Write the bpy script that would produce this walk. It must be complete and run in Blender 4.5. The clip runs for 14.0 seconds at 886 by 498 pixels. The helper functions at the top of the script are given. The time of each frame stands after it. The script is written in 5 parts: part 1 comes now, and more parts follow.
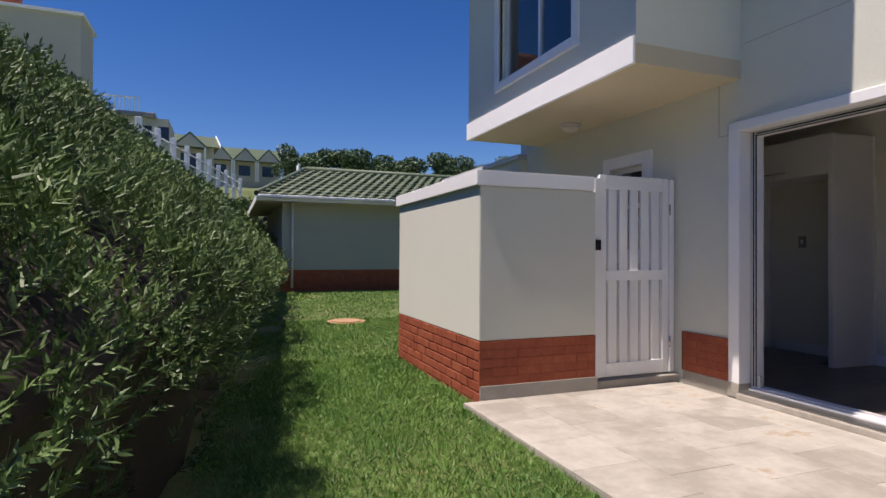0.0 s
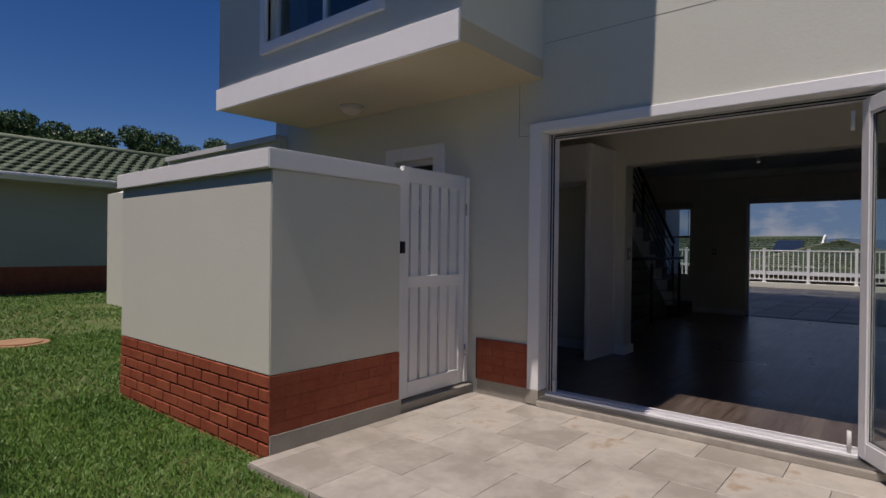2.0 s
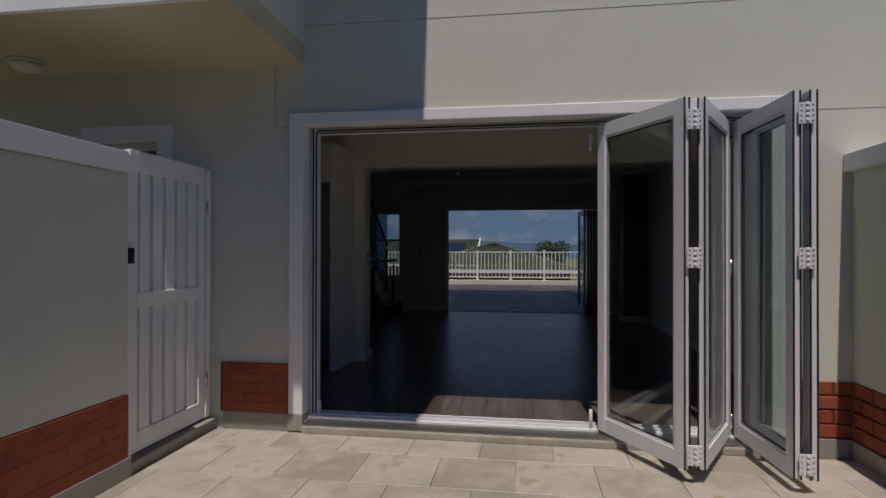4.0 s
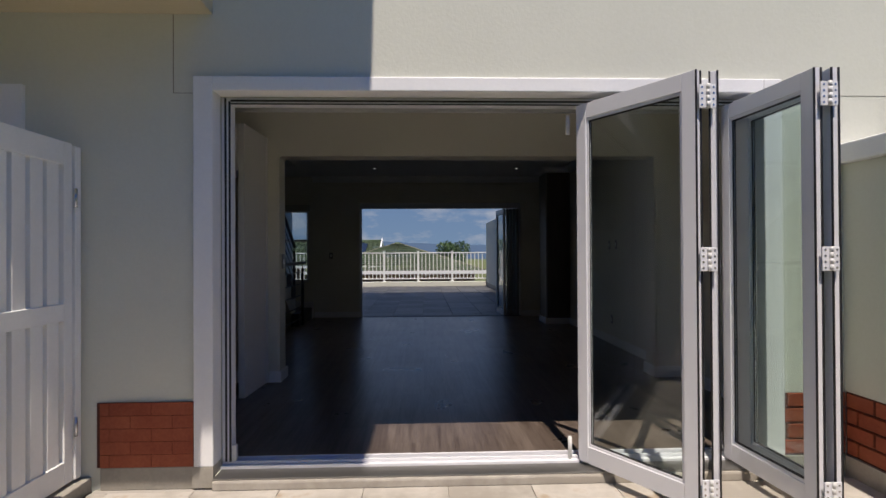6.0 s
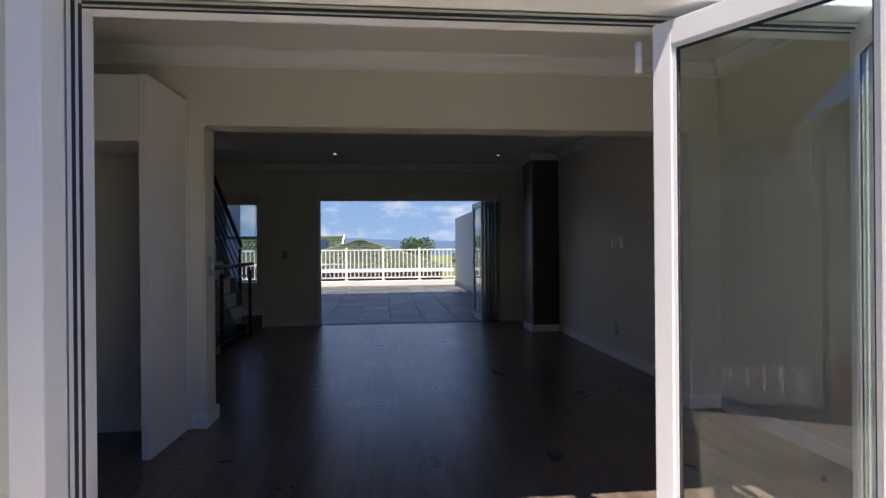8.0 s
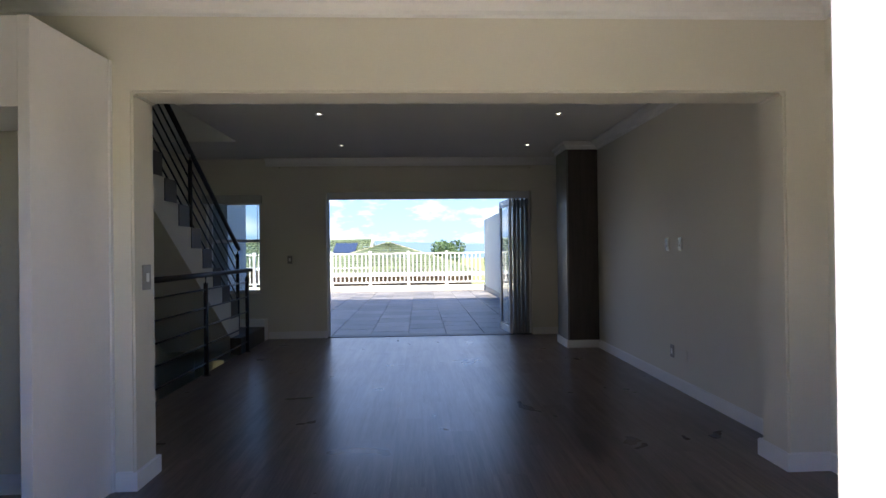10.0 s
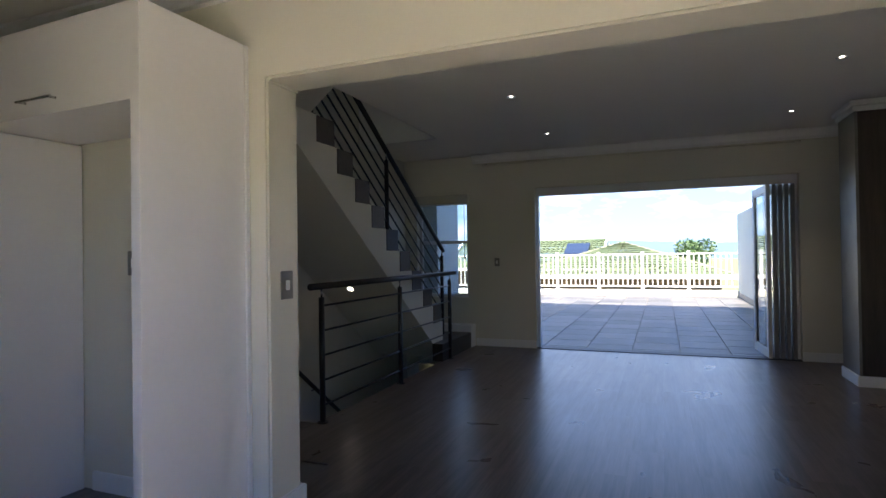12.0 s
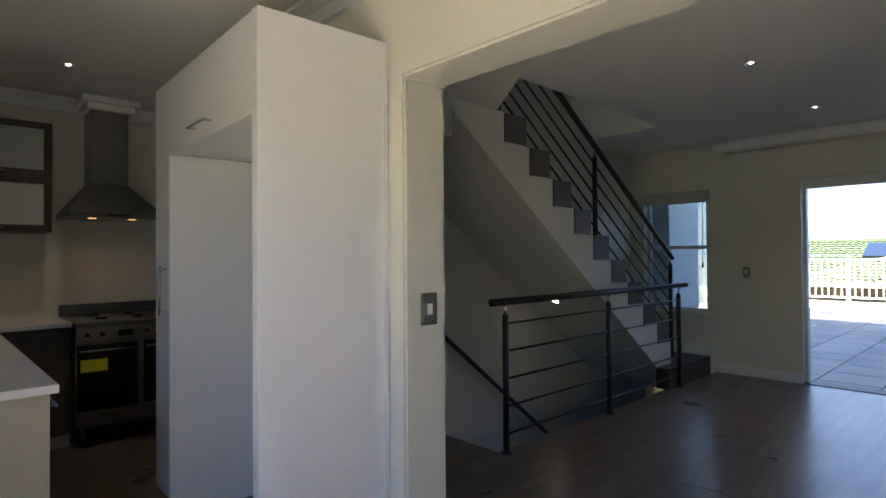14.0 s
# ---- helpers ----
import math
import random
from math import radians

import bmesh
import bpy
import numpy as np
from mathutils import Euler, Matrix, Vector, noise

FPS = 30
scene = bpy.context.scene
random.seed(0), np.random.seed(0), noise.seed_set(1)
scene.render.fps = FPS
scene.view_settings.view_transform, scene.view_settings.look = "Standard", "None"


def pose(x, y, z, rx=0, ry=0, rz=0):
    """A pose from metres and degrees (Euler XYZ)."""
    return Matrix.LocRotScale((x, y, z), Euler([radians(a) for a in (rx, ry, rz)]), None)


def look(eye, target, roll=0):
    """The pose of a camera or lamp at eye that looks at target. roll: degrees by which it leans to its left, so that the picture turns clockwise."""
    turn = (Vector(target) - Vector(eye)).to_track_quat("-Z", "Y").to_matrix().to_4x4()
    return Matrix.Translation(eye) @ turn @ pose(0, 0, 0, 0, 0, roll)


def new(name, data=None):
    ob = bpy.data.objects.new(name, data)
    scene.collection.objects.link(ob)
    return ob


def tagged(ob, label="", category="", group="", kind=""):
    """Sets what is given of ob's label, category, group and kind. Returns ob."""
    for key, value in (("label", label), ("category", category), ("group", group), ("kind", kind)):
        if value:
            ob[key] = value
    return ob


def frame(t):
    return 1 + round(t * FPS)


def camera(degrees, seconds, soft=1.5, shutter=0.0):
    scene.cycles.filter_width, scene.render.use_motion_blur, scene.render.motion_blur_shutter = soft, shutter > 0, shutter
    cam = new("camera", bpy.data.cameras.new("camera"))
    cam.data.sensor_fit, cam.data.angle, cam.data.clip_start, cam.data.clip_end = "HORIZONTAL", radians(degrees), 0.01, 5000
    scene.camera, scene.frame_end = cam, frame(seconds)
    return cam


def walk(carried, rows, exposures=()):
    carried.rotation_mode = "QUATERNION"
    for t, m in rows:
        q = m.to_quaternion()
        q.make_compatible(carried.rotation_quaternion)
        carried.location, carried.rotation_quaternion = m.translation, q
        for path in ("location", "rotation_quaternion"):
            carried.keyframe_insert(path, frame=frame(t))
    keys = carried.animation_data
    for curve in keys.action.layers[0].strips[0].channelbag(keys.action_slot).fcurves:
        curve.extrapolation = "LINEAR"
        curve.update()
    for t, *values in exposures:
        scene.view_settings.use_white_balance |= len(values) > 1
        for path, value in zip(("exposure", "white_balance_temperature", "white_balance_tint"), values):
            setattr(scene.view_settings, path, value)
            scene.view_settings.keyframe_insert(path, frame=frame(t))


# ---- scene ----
cam = camera(76.9, 14.0)
PATH = [
    (0, (0.453, 0.563, 1.083), (1.174, 2.429, 1.102), 0.3),
    (0.5, (0.478, 0.902, 1.11), (1.28, 2.734, 1.13), 0.1),
    (1, (0.477, 1.172, 1.109), (1.445, 2.923, 1.12), 0.2),
    (1.5, (0.426, 1.454, 1.139), (1.636, 3.047, 1.142), 0.4),
    (2, (0.435, 1.657, 1.172), (1.968, 2.94, 1.167), 0.7),
    (2.5, (0.514, 1.816, 1.17), (2.245, 2.819, 1.166), 0.6),
    (3, (0.572, 2.006, 1.184), (2.429, 2.75, 1.183), 0.5),
    (3.5, (0.56, 2.21, 1.192), (2.496, 2.713, 1.196), 0.4),
    (4, (0.569, 2.344, 1.192), (2.547, 2.639, 1.204), 0.1),
    (6.5, (1.527, 2.824, 1.211), (3.525, 2.718, 1.221), -0.3),
    (7, (1.833, 2.86, 1.22), (3.828, 2.723, 1.229), -0.3),
    (7.5, (2.107, 2.841, 1.208), (4.1, 2.666, 1.214), -0.4),
    (7.7, (2.252, 2.847, 1.228), (4.242, 2.643, 1.226), -0.5),
    (9.8, (3.379, 2.627, 1.262), (5.373, 2.474, 1.27), -0.7),
    (10, (3.471, 2.584, 1.251), (5.47, 2.498, 1.26), -0.7),
    (10.5, (3.72, 2.512, 1.258), (5.718, 2.603, 1.27), -0.7),
    (11, (3.94, 2.442, 1.257), (5.917, 2.739, 1.272), -0.8),
    (11.5, (4.164, 2.364, 1.269), (6.087, 2.914, 1.287), -0.8),
    (12, (4.349, 2.359, 1.266), (6.21, 3.092, 1.287), -0.8),
    (12.5, (4.584, 2.413, 1.285), (6.377, 3.3, 1.311), -0.7),
    (13, (4.751, 2.398, 1.337), (6.458, 3.44, 1.359), -0.5),
    (13.5, (4.918, 2.348, 1.345), (6.482, 3.594, 1.37), -0.6),
    (14, (5.015, 2.291, 1.356), (6.391, 3.741, 1.382), -0.4),
]
EXPOSURES = [(0, 0.56, 6850, 20), (1.5, -0.05, 6800, 21), (3, -0.57, 6750, 16), (4.2, -0.60, 6800, 17), (6.5, 0.6, 6900, 16), (7.5, 1.03, 6850, 17), (9.8, 2.55, 6950, 15), (11, 2.92, 7050, 14), (12.5, 2.98, 7150, 13), (14, 3.38, 7250, 10)]
walk(cam, [(t, look(eye, target, roll)) for t, eye, target, roll in PATH], EXPOSURES)

# ---- light ----
def sky_world():
    w = bpy.data.worlds.new("sky")
    w.use_nodes = True
    scene.world = w
    nt = w.node_tree
    bg = nt.nodes["Background"]
    sk = nt.nodes.new("ShaderNodeTexSky")
    sk.sky_type, sk.sun_disc = "NISHITA", False
    sk.sun_elevation, sk.sun_rotation = radians(67), radians(SUN_ROT)
    sk.air_density, sk.dust_density, sk.ozone_density, sk.altitude = 1.0, 0.0, 4.0, 900
    hs = nt.nodes.new("ShaderNodeHueSaturation")
    hs.inputs["Hue"].default_value, hs.inputs["Saturation"].default_value = 0.512, 1.32
    nt.links.new(sk.outputs[0], hs.inputs["Color"])
    nt.links.new(hs.outputs[0], bg.inputs[0])
    bg.inputs[1].default_value = 0.074


SUN_WAY = Vector((1.0, 0.06, -2.39)).normalized()
SUN_ROT = math.degrees(math.atan2(-SUN_WAY.x, -SUN_WAY.y))
sky_world()
sun = new("sun", bpy.data.lights.new("sun", "SUN"))
sun.data.energy, sun.data.angle, sun.data.color = 4.2, radians(0.5), (1.0, 0.95, 0.87)
sun.rotation_euler = SUN_WAY.to_track_quat("-Z", "Y").to_euler()


# ---- materials ----
def mat(name, col, rough=0.6, metal=0.0, spec=0.5):
    m = bpy.data.materials.new(name)
    m.use_nodes = True
    b = m.node_tree.nodes["Principled BSDF"]
    b.inputs["Base Color"].default_value = (*col, 1)
    b.inputs["Roughness"].default_value = rough
    b.inputs["Metallic"].default_value = metal
    b.inputs["Specular IOR Level"].default_value = spec
    return m


def node(m, kind, **ins):
    n = m.node_tree.nodes.new(kind)
    for k, v in ins.items():
        n.inputs[k.replace("_", " ")].default_value = v
    return n


def link(m, a, b):
    m.node_tree.links.new(a, b)


def coords(m, scale=(1, 1, 1), obj=True):
    tc = m.node_tree.nodes.new("ShaderNodeTexCoord")
    mp = m.node_tree.nodes.new("ShaderNodeMapping")
    mp.inputs["Scale"].default_value = scale
    if obj:
        link(m, tc.outputs["Object"], mp.inputs[0])
    else:
        geo = m.node_tree.nodes.new("ShaderNodeNewGeometry")
        link(m, geo.outputs["Position"], mp.inputs[0])
    return mp.outputs[0]


def vary(m, a, b, big=1.5, small=40.0, bump=0.1, dist=0.004, rand=0.0, rough=None, scale=(1, 1, 1), stain=None, span=(0.3, 0.7)):
    """Colour between a and b by two noises, with fine relief; rand: how far whole pieces differ."""
    bs = m.node_tree.nodes["Principled BSDF"]
    co = coords(m, scale, obj=False)
    n1 = node(m, "ShaderNodeTexNoise", Scale=big, Detail=4.0, Roughness=0.6)
    n2 = node(m, "ShaderNodeTexNoise", Scale=small, Detail=3.0, Roughness=0.6)
    link(m, co, n1.inputs["Vector"])
    link(m, co, n2.inputs["Vector"])
    mix = m.node_tree.nodes.new("ShaderNodeMath")
    mix.operation = "MULTIPLY_ADD"
    mix.inputs[1].default_value = 0.35
    link(m, n2.outputs["Fac"], mix.inputs[0])
    sc = m.node_tree.nodes.new("ShaderNodeMath")
    sc.operation = "MULTIPLY"
    sc.inputs[1].default_value = 0.65
    link(m, n1.outputs["Fac"], sc.inputs[0])
    link(m, sc.outputs[0], mix.inputs[2])
    fac = mix.outputs[0]
    if rand:
        oi = m.node_tree.nodes.new("ShaderNodeObjectInfo")
        ad = m.node_tree.nodes.new("ShaderNodeMath")
        ad.operation = "MULTIPLY_ADD"
        ad.inputs[1].default_value = rand
        link(m, oi.outputs["Random"], ad.inputs[0])
        sb = m.node_tree.nodes.new("ShaderNodeMath")
        sb.operation = "SUBTRACT"
        sb.inputs[1].default_value = rand / 2
        link(m, fac, sb.inputs[0])
        link(m, sb.outputs[0], ad.inputs[2])
        fac = ad.outputs[0]
    rp = m.node_tree.nodes.new("ShaderNodeValToRGB")
    rp.color_ramp.elements[0].position, rp.color_ramp.elements[1].position = span
    rp.color_ramp.elements[0].color, rp.color_ramp.elements[1].color = (*a, 1), (*b, 1)
    if stain:
        e = rp.color_ramp.elements.new(span[1] + 0.09)
        e.color = (*stain, 1)
    link(m, fac, rp.inputs[0])
    link(m, rp.outputs[0], bs.inputs["Base Color"])
    if bump:
        bp = m.node_tree.nodes.new("ShaderNodeBump")
        bp.inputs["Strength"].default_value, bp.inputs["Distance"].default_value = bump, dist
        link(m, n2.outputs["Fac"], bp.inputs["Height"])
        link(m, bp.outputs[0], bs.inputs["Normal"])
    if rough:
        mr = node(m, "ShaderNodeMapRange", To_Min=rough[0], To_Max=rough[1])
        link(m, n1.outputs["Fac"], mr.inputs["Value"])
        link(m, mr.outputs[0], bs.inputs["Roughness"])
    return m


def glass_mat(name, tint=(0.9, 0.95, 0.94)):
    """Clear pane: sees through, with more gloss at a slant."""
    m = bpy.data.materials.new(name)
    m.use_nodes = True
    nt = m.node_tree
    nt.nodes.clear()
    out = nt.nodes.new("ShaderNodeOutputMaterial")
    tr, gl, mx, lw = (nt.nodes.new(k) for k in ("ShaderNodeBsdfTransparent", "ShaderNodeBsdfGlossy", "ShaderNodeMixShader", "ShaderNodeLayerWeight"))
    tr.inputs[0].default_value = (*tint, 1)
    gl.inputs["Roughness"].default_value = 0.0
    pw, ml = nt.nodes.new("ShaderNodeMath"), nt.nodes.new("ShaderNodeMath")
    pw.operation, ml.operation = "POWER", "MULTIPLY_ADD"
    pw.inputs[1].default_value, ml.inputs[1].default_value, ml.inputs[2].default_value = 4.0, 0.9, 0.05
    nt.links.new(lw.outputs["Facing"], pw.inputs[0])
    nt.links.new(pw.outputs[0], ml.inputs[0])
    nt.links.new(ml.outputs[0], mx.inputs[0])
    nt.links.new(tr.outputs[0], mx.inputs[1])
    nt.links.new(gl.outputs[0], mx.inputs[2])
    nt.links.new(mx.outputs[0], out.inputs[0])
    return m


def emit_mat(name, col, power):
    m = mat(name, col)
    b = m.node_tree.nodes["Principled BSDF"]
    b.inputs["Emission Color"].default_value = (*col, 1)
    b.inputs["Emission Strength"].default_value = power
    return m


PLASTER = vary(mat("plaster_outside", (0.6, 0.57, 0.48), 0.8, spec=0.25), (0.585, 0.59, 0.51), (0.645, 0.65, 0.57), 0.7, 55, 0.3, 0.003)
PLASTER_IN = vary(mat("paint_inside", (0.6, 0.57, 0.48), 0.6, spec=0.3), (0.67, 0.645, 0.56), (0.72, 0.695, 0.61), 0.6, 70, 0.12, 0.002)
TRIM = vary(mat("white_trim", (0.8, 0.8, 0.79), 0.55, spec=0.35), (0.76, 0.76, 0.76), (0.83, 0.83, 0.82), 1.2, 60, 0.15, 0.002)
CEIL = vary(mat("ceiling_paint", (0.7, 0.69, 0.66), 0.8, spec=0.2), (0.74, 0.73, 0.70), (0.79, 0.78, 0.75), 0.5, 50, 0.08, 0.002)
BRICK = vary(mat("face_brick", (0.3, 0.08, 0.04), 0.75, spec=0.25), (0.23, 0.05, 0.027), (0.36, 0.105, 0.052), 6, 60, 0.5, 0.004, rand=0.15)
MORTAR = vary(mat("red_mortar", (0.2, 0.07, 0.04), 0.9), (0.075, 0.022, 0.014), (0.12, 0.035, 0.022), 8, 90, 0.5, 0.004)
PLINTH = vary(mat("grey_skirting_tile", (0.32, 0.3, 0.27), 0.6), (0.27, 0.25, 0.21), (0.38, 0.35, 0.3), 5, 50, 0.1, rand=0.2)
STONE = vary(mat("patio_tile", (0.55, 0.5, 0.43), 0.5), (0.33, 0.30, 0.255), (0.49, 0.455, 0.40), 2.4, 10, 0.15, 0.002, rand=0.2, rough=(0.35, 0.6), stain=(0.37, 0.285, 0.20), span=(0.38, 0.61))
PATIOGROUT = vary(mat("pale_grout", (0.3, 0.27, 0.24), 0.9), (0.33, 0.305, 0.265), (0.41, 0.38, 0.335), 5, 60, 0.2)
STEPTILE = vary(mat("grey_brown_step_tile", (0.13, 0.115, 0.105), 0.5), (0.08, 0.066, 0.058), (0.13, 0.112, 0.1), 4, 40, 0.08)
GROUT = vary(mat("grout", (0.2, 0.18, 0.16), 0.9), (0.16, 0.15, 0.13), (0.22, 0.2, 0.17), 5, 60, 0.2)
SLATE = vary(mat("grey_terrace_tile", (0.2, 0.2, 0.21), 0.45), (0.022, 0.023, 0.026), (0.1, 0.098, 0.094), 2.2, 11, 0.2, 0.002, rand=0.3, rough=(0.3, 0.62), span=(0.36, 0.62))
ALU = mat("white_aluminium", (0.72, 0.72, 0.74), 0.38, 0.0, 0.5)
# grey roof metal; also the terrace door's frames darkened as if backlit
GREY_BACKLIT_ALU = mat("grey_and_backlit_aluminium", (0.22, 0.22, 0.23), 0.4)
RUBBER = mat("black_gasket", (0.012, 0.012, 0.013), 0.5)
STEEL = vary(mat("brushed_steel", (0.5, 0.49, 0.47), 0.32, 1.0), (0.2, 0.195, 0.185), (0.31, 0.3, 0.29), 3, 120, 0.05)
PEWTER = mat("pewter_plate", (0.3, 0.29, 0.27), 0.4, 0.9)
CHROME = mat("satin_chrome", (0.6, 0.6, 0.6), 0.25, 1.0)
BLACK = mat("black_painted_steel", (0.012, 0.012, 0.014), 0.35)
DARKGLASS = mat("dark_oven_glass", (0.006, 0.006, 0.007), 0.06)
MELAMINE = vary(mat("white_melamine", (0.74, 0.73, 0.73), 0.35), (0.72, 0.71, 0.71), (0.77, 0.76, 0.76), 1.0, 30, 0.02)
QUARTZ = vary(mat("pale_quartz", (0.7, 0.68, 0.65), 0.25), (0.66, 0.64, 0.6), (0.74, 0.72, 0.69), 8, 150, 0.0)
CUPB = vary(mat("olive_grey_laminate", (0.36, 0.33, 0.25), 0.4), (0.34, 0.31, 0.23), (0.39, 0.36, 0.28), 2, 60, 0.03)
CLAD = vary(mat("brown_wood_cladding", (0.07, 0.055, 0.045), 0.4), (0.045, 0.035, 0.029), (0.10, 0.078, 0.062), 3, 40, 0.08, scale=(7, 7, 0.5))
GARAGEWALL = vary(mat("grey_green_render", (0.28, 0.3, 0.26), 0.85), (0.39, 0.40, 0.335), (0.45, 0.46, 0.39), 0.6, 30, 0.2)
LEDGE = vary(mat("pale_roof_sheet", (0.6, 0.6, 0.58), 0.5), (0.5, 0.5, 0.49), (0.62, 0.62, 0.6), 1.5, 30, 0.1)
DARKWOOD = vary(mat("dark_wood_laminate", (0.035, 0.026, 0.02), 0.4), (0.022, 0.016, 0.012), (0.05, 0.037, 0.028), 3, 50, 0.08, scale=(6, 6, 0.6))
GLASS = glass_mat("clear_glass")
DARKPANE = glass_mat("window_glass", (0.75, 0.8, 0.82))
FROST = mat("frosted_pane", (0.35, 0.37, 0.36), 0.3)
LAMPGLOW = emit_mat("downlight_glow", (1.0, 0.95, 0.88), 1.2)
HOODGLOW = emit_mat("hood_lamp_glow", (1.0, 0.55, 0.2), 0.12)
OPAL = mat("opal_plastic", (0.62, 0.58, 0.5), 0.4)
PLASTIC = mat("pale_plastic", (0.62, 0.62, 0.6), 0.35)
LABEL = mat("yellow_label", (0.75, 0.68, 0.03), 0.5)


def wood_floor():
    """Brown laminate: long streaks of grain along x, shifted from board to board, and faint smears in the gloss."""
    m = mat("dark_plank_laminate", (0.1, 0.07, 0.05), 0.25, spec=0.46)
    bs = m.node_tree.nodes["Principled BSDF"]
    oi = m.node_tree.nodes.new("ShaderNodeObjectInfo")
    tc = m.node_tree.nodes.new("ShaderNodeTexCoord")
    ad = m.node_tree.nodes.new("ShaderNodeVectorMath")
    ad.operation = "MULTIPLY_ADD"
    cb = m.node_tree.nodes.new("ShaderNodeCombineXYZ")
    sc = m.node_tree.nodes.new("ShaderNodeMath")
    sc.operation = "MULTIPLY"
    sc.inputs[1].default_value = 37.0
    link(m, oi.outputs["Random"], sc.inputs[0])
    for k in range(3):
        link(m, sc.outputs[0], cb.inputs[k])
    ad.inputs[1].default_value = (0.55, 9.0, 1.0)
    link(m, tc.outputs["Object"], ad.inputs[0])
    link(m, cb.outputs[0], ad.inputs[2])
    n1 = node(m, "ShaderNodeTexNoise", Scale=1.7, Detail=5.0, Roughness=0.6, Distortion=0.5)
    n2 = node(m, "ShaderNodeTexNoise", Scale=9.0, Detail=4.0, Roughness=0.65)
    link(m, ad.outputs[0], n1.inputs["Vector"])
    link(m, ad.outputs[0], n2.inputs["Vector"])
    mx = m.node_tree.nodes.new("ShaderNodeMath")
    mx.operation = "MULTIPLY_ADD"
    mx.inputs[1].default_value = 0.4
    ml = m.node_tree.nodes.new("ShaderNodeMath")
    ml.operation = "MULTIPLY"
    ml.inputs[1].default_value = 0.6
    link(m, n1.outputs["Fac"], ml.inputs[0])
    link(m, n2.outputs["Fac"], mx.inputs[0])
    link(m, ml.outputs[0], mx.inputs[2])
    tone = m.node_tree.nodes.new("ShaderNodeMath")
    tone.operation = "MULTIPLY_ADD"
    tone.inputs[1].default_value = 0.07
    link(m, oi.outputs["Random"], tone.inputs[0])
    link(m, mx.outputs[0], tone.inputs[2])
    rp = m.node_tree.nodes.new("ShaderNodeValToRGB")
    rp.color_ramp.elements[0].position, rp.color_ramp.elements[1].position = 0.4, 0.74
    rp.color_ramp.elements[0].color, rp.color_ramp.elements[1].color = (0.062, 0.044, 0.034, 1), (0.185, 0.148, 0.122, 1)
    link(m, tone.outputs[0], rp.inputs[0])
    link(m, rp.outputs[0], bs.inputs["Base Color"])
    co = coords(m, (1, 1, 1), obj=False)
    nz = node(m, "ShaderNodeTexNoise", Scale=2.2, Detail=3.0, Roughness=0.55, Distortion=0.3)
    link(m, co, nz.inputs["Vector"])
    mr = node(m, "ShaderNodeMapRange", From_Min=0.3, From_Max=0.7, To_Min=0.27, To_Max=0.32)
    link(m, nz.outputs["Fac"], mr.inputs["Value"])
    link(m, mr.outputs[0], bs.inputs["Roughness"])
    return m


PLANK = wood_floor()
ROOFTILE = vary(mat("green_roof_tile", (0.13, 0.2, 0.1), 0.6), (0.055, 0.085, 0.042), (0.105, 0.14, 0.078), 1.5, 20, 0.2, rand=0.3)
LEAFM = vary(mat("shrub_leaf", (0.06, 0.11, 0.04), 0.5, spec=0.3), (0.014, 0.036, 0.010), (0.15, 0.23, 0.07), 1.3, 13, 0.0, stain=(0.26, 0.31, 0.13), span=(0.38, 0.62))
GRASSM = vary(mat("lawn_blade", (0.09, 0.17, 0.03), 0.55), (0.05, 0.15, 0.02), (0.145, 0.265, 0.05), 1.3, 12, 0.0, stain=(0.25, 0.19, 0.08), span=(0.34, 0.585))
SOIL = vary(mat("lawn_and_soil", (0.09, 0.1, 0.04), 0.95), (0.07, 0.115, 0.025), (0.15, 0.16, 0.06), 0.9, 12, 0.5, 0.02, stain=(0.2, 0.14, 0.08), span=(0.35, 0.6))
# brown earth darkened in its colour for the shade under the shrubs
EARTH = vary(mat("shade_dark_earth", (0.12, 0.06, 0.035), 0.95), (0.012, 0.011, 0.007), (0.04, 0.024, 0.015), 1.6, 14, 0.2, 0.02)
TREELEAF = vary(mat("tree_leaf", (0.05, 0.1, 0.03), 0.5), (0.025, 0.06, 0.018), (0.08, 0.14, 0.045), 0.6, 4, 0.0)
BARK = vary(mat("bark", (0.09, 0.07, 0.05), 0.9), (0.06, 0.045, 0.03), (0.12, 0.09, 0.07), 4, 30, 0.5)
HOUSEWALL = vary(mat("cream_render", (0.5, 0.47, 0.38), 0.85), (0.45, 0.43, 0.34), (0.55, 0.52, 0.43), 0.4, 12, 0.1)
# distance haze is mixed into the hills' base colour
HILLM = mat("haze_tinted_hills", (0.065, 0.105, 0.165), 1.0, spec=0.0)
BLIND = mat("blind_fabric", (0.5, 0.48, 0.43), 0.8)
SOLAR = mat("solar_panel", (0.02, 0.03, 0.05), 0.15)
WHITEPAINT = vary(mat("white_painted_steel", (0.8, 0.8, 0.78), 0.45), (0.76, 0.76, 0.74), (0.84, 0.84, 0.82), 2, 50, 0.05)
HOUSEBRICK = vary(mat("dull_house_brick", (0.2, 0.14, 0.11), 0.85), (0.13, 0.085, 0.062), (0.21, 0.145, 0.11), 0.8, 14, 0.3)
HIPCAP = vary(mat("pale_hip_capping", (0.3, 0.27, 0.2), 0.8), (0.13, 0.14, 0.09), (0.2, 0.19, 0.13), 1.0, 12, 0.2)
TERRA = vary(mat("sand_manhole_cover", (0.36, 0.2, 0.1), 0.85), (0.3, 0.16, 0.08), (0.46, 0.29, 0.16), 6, 40, 0.3)


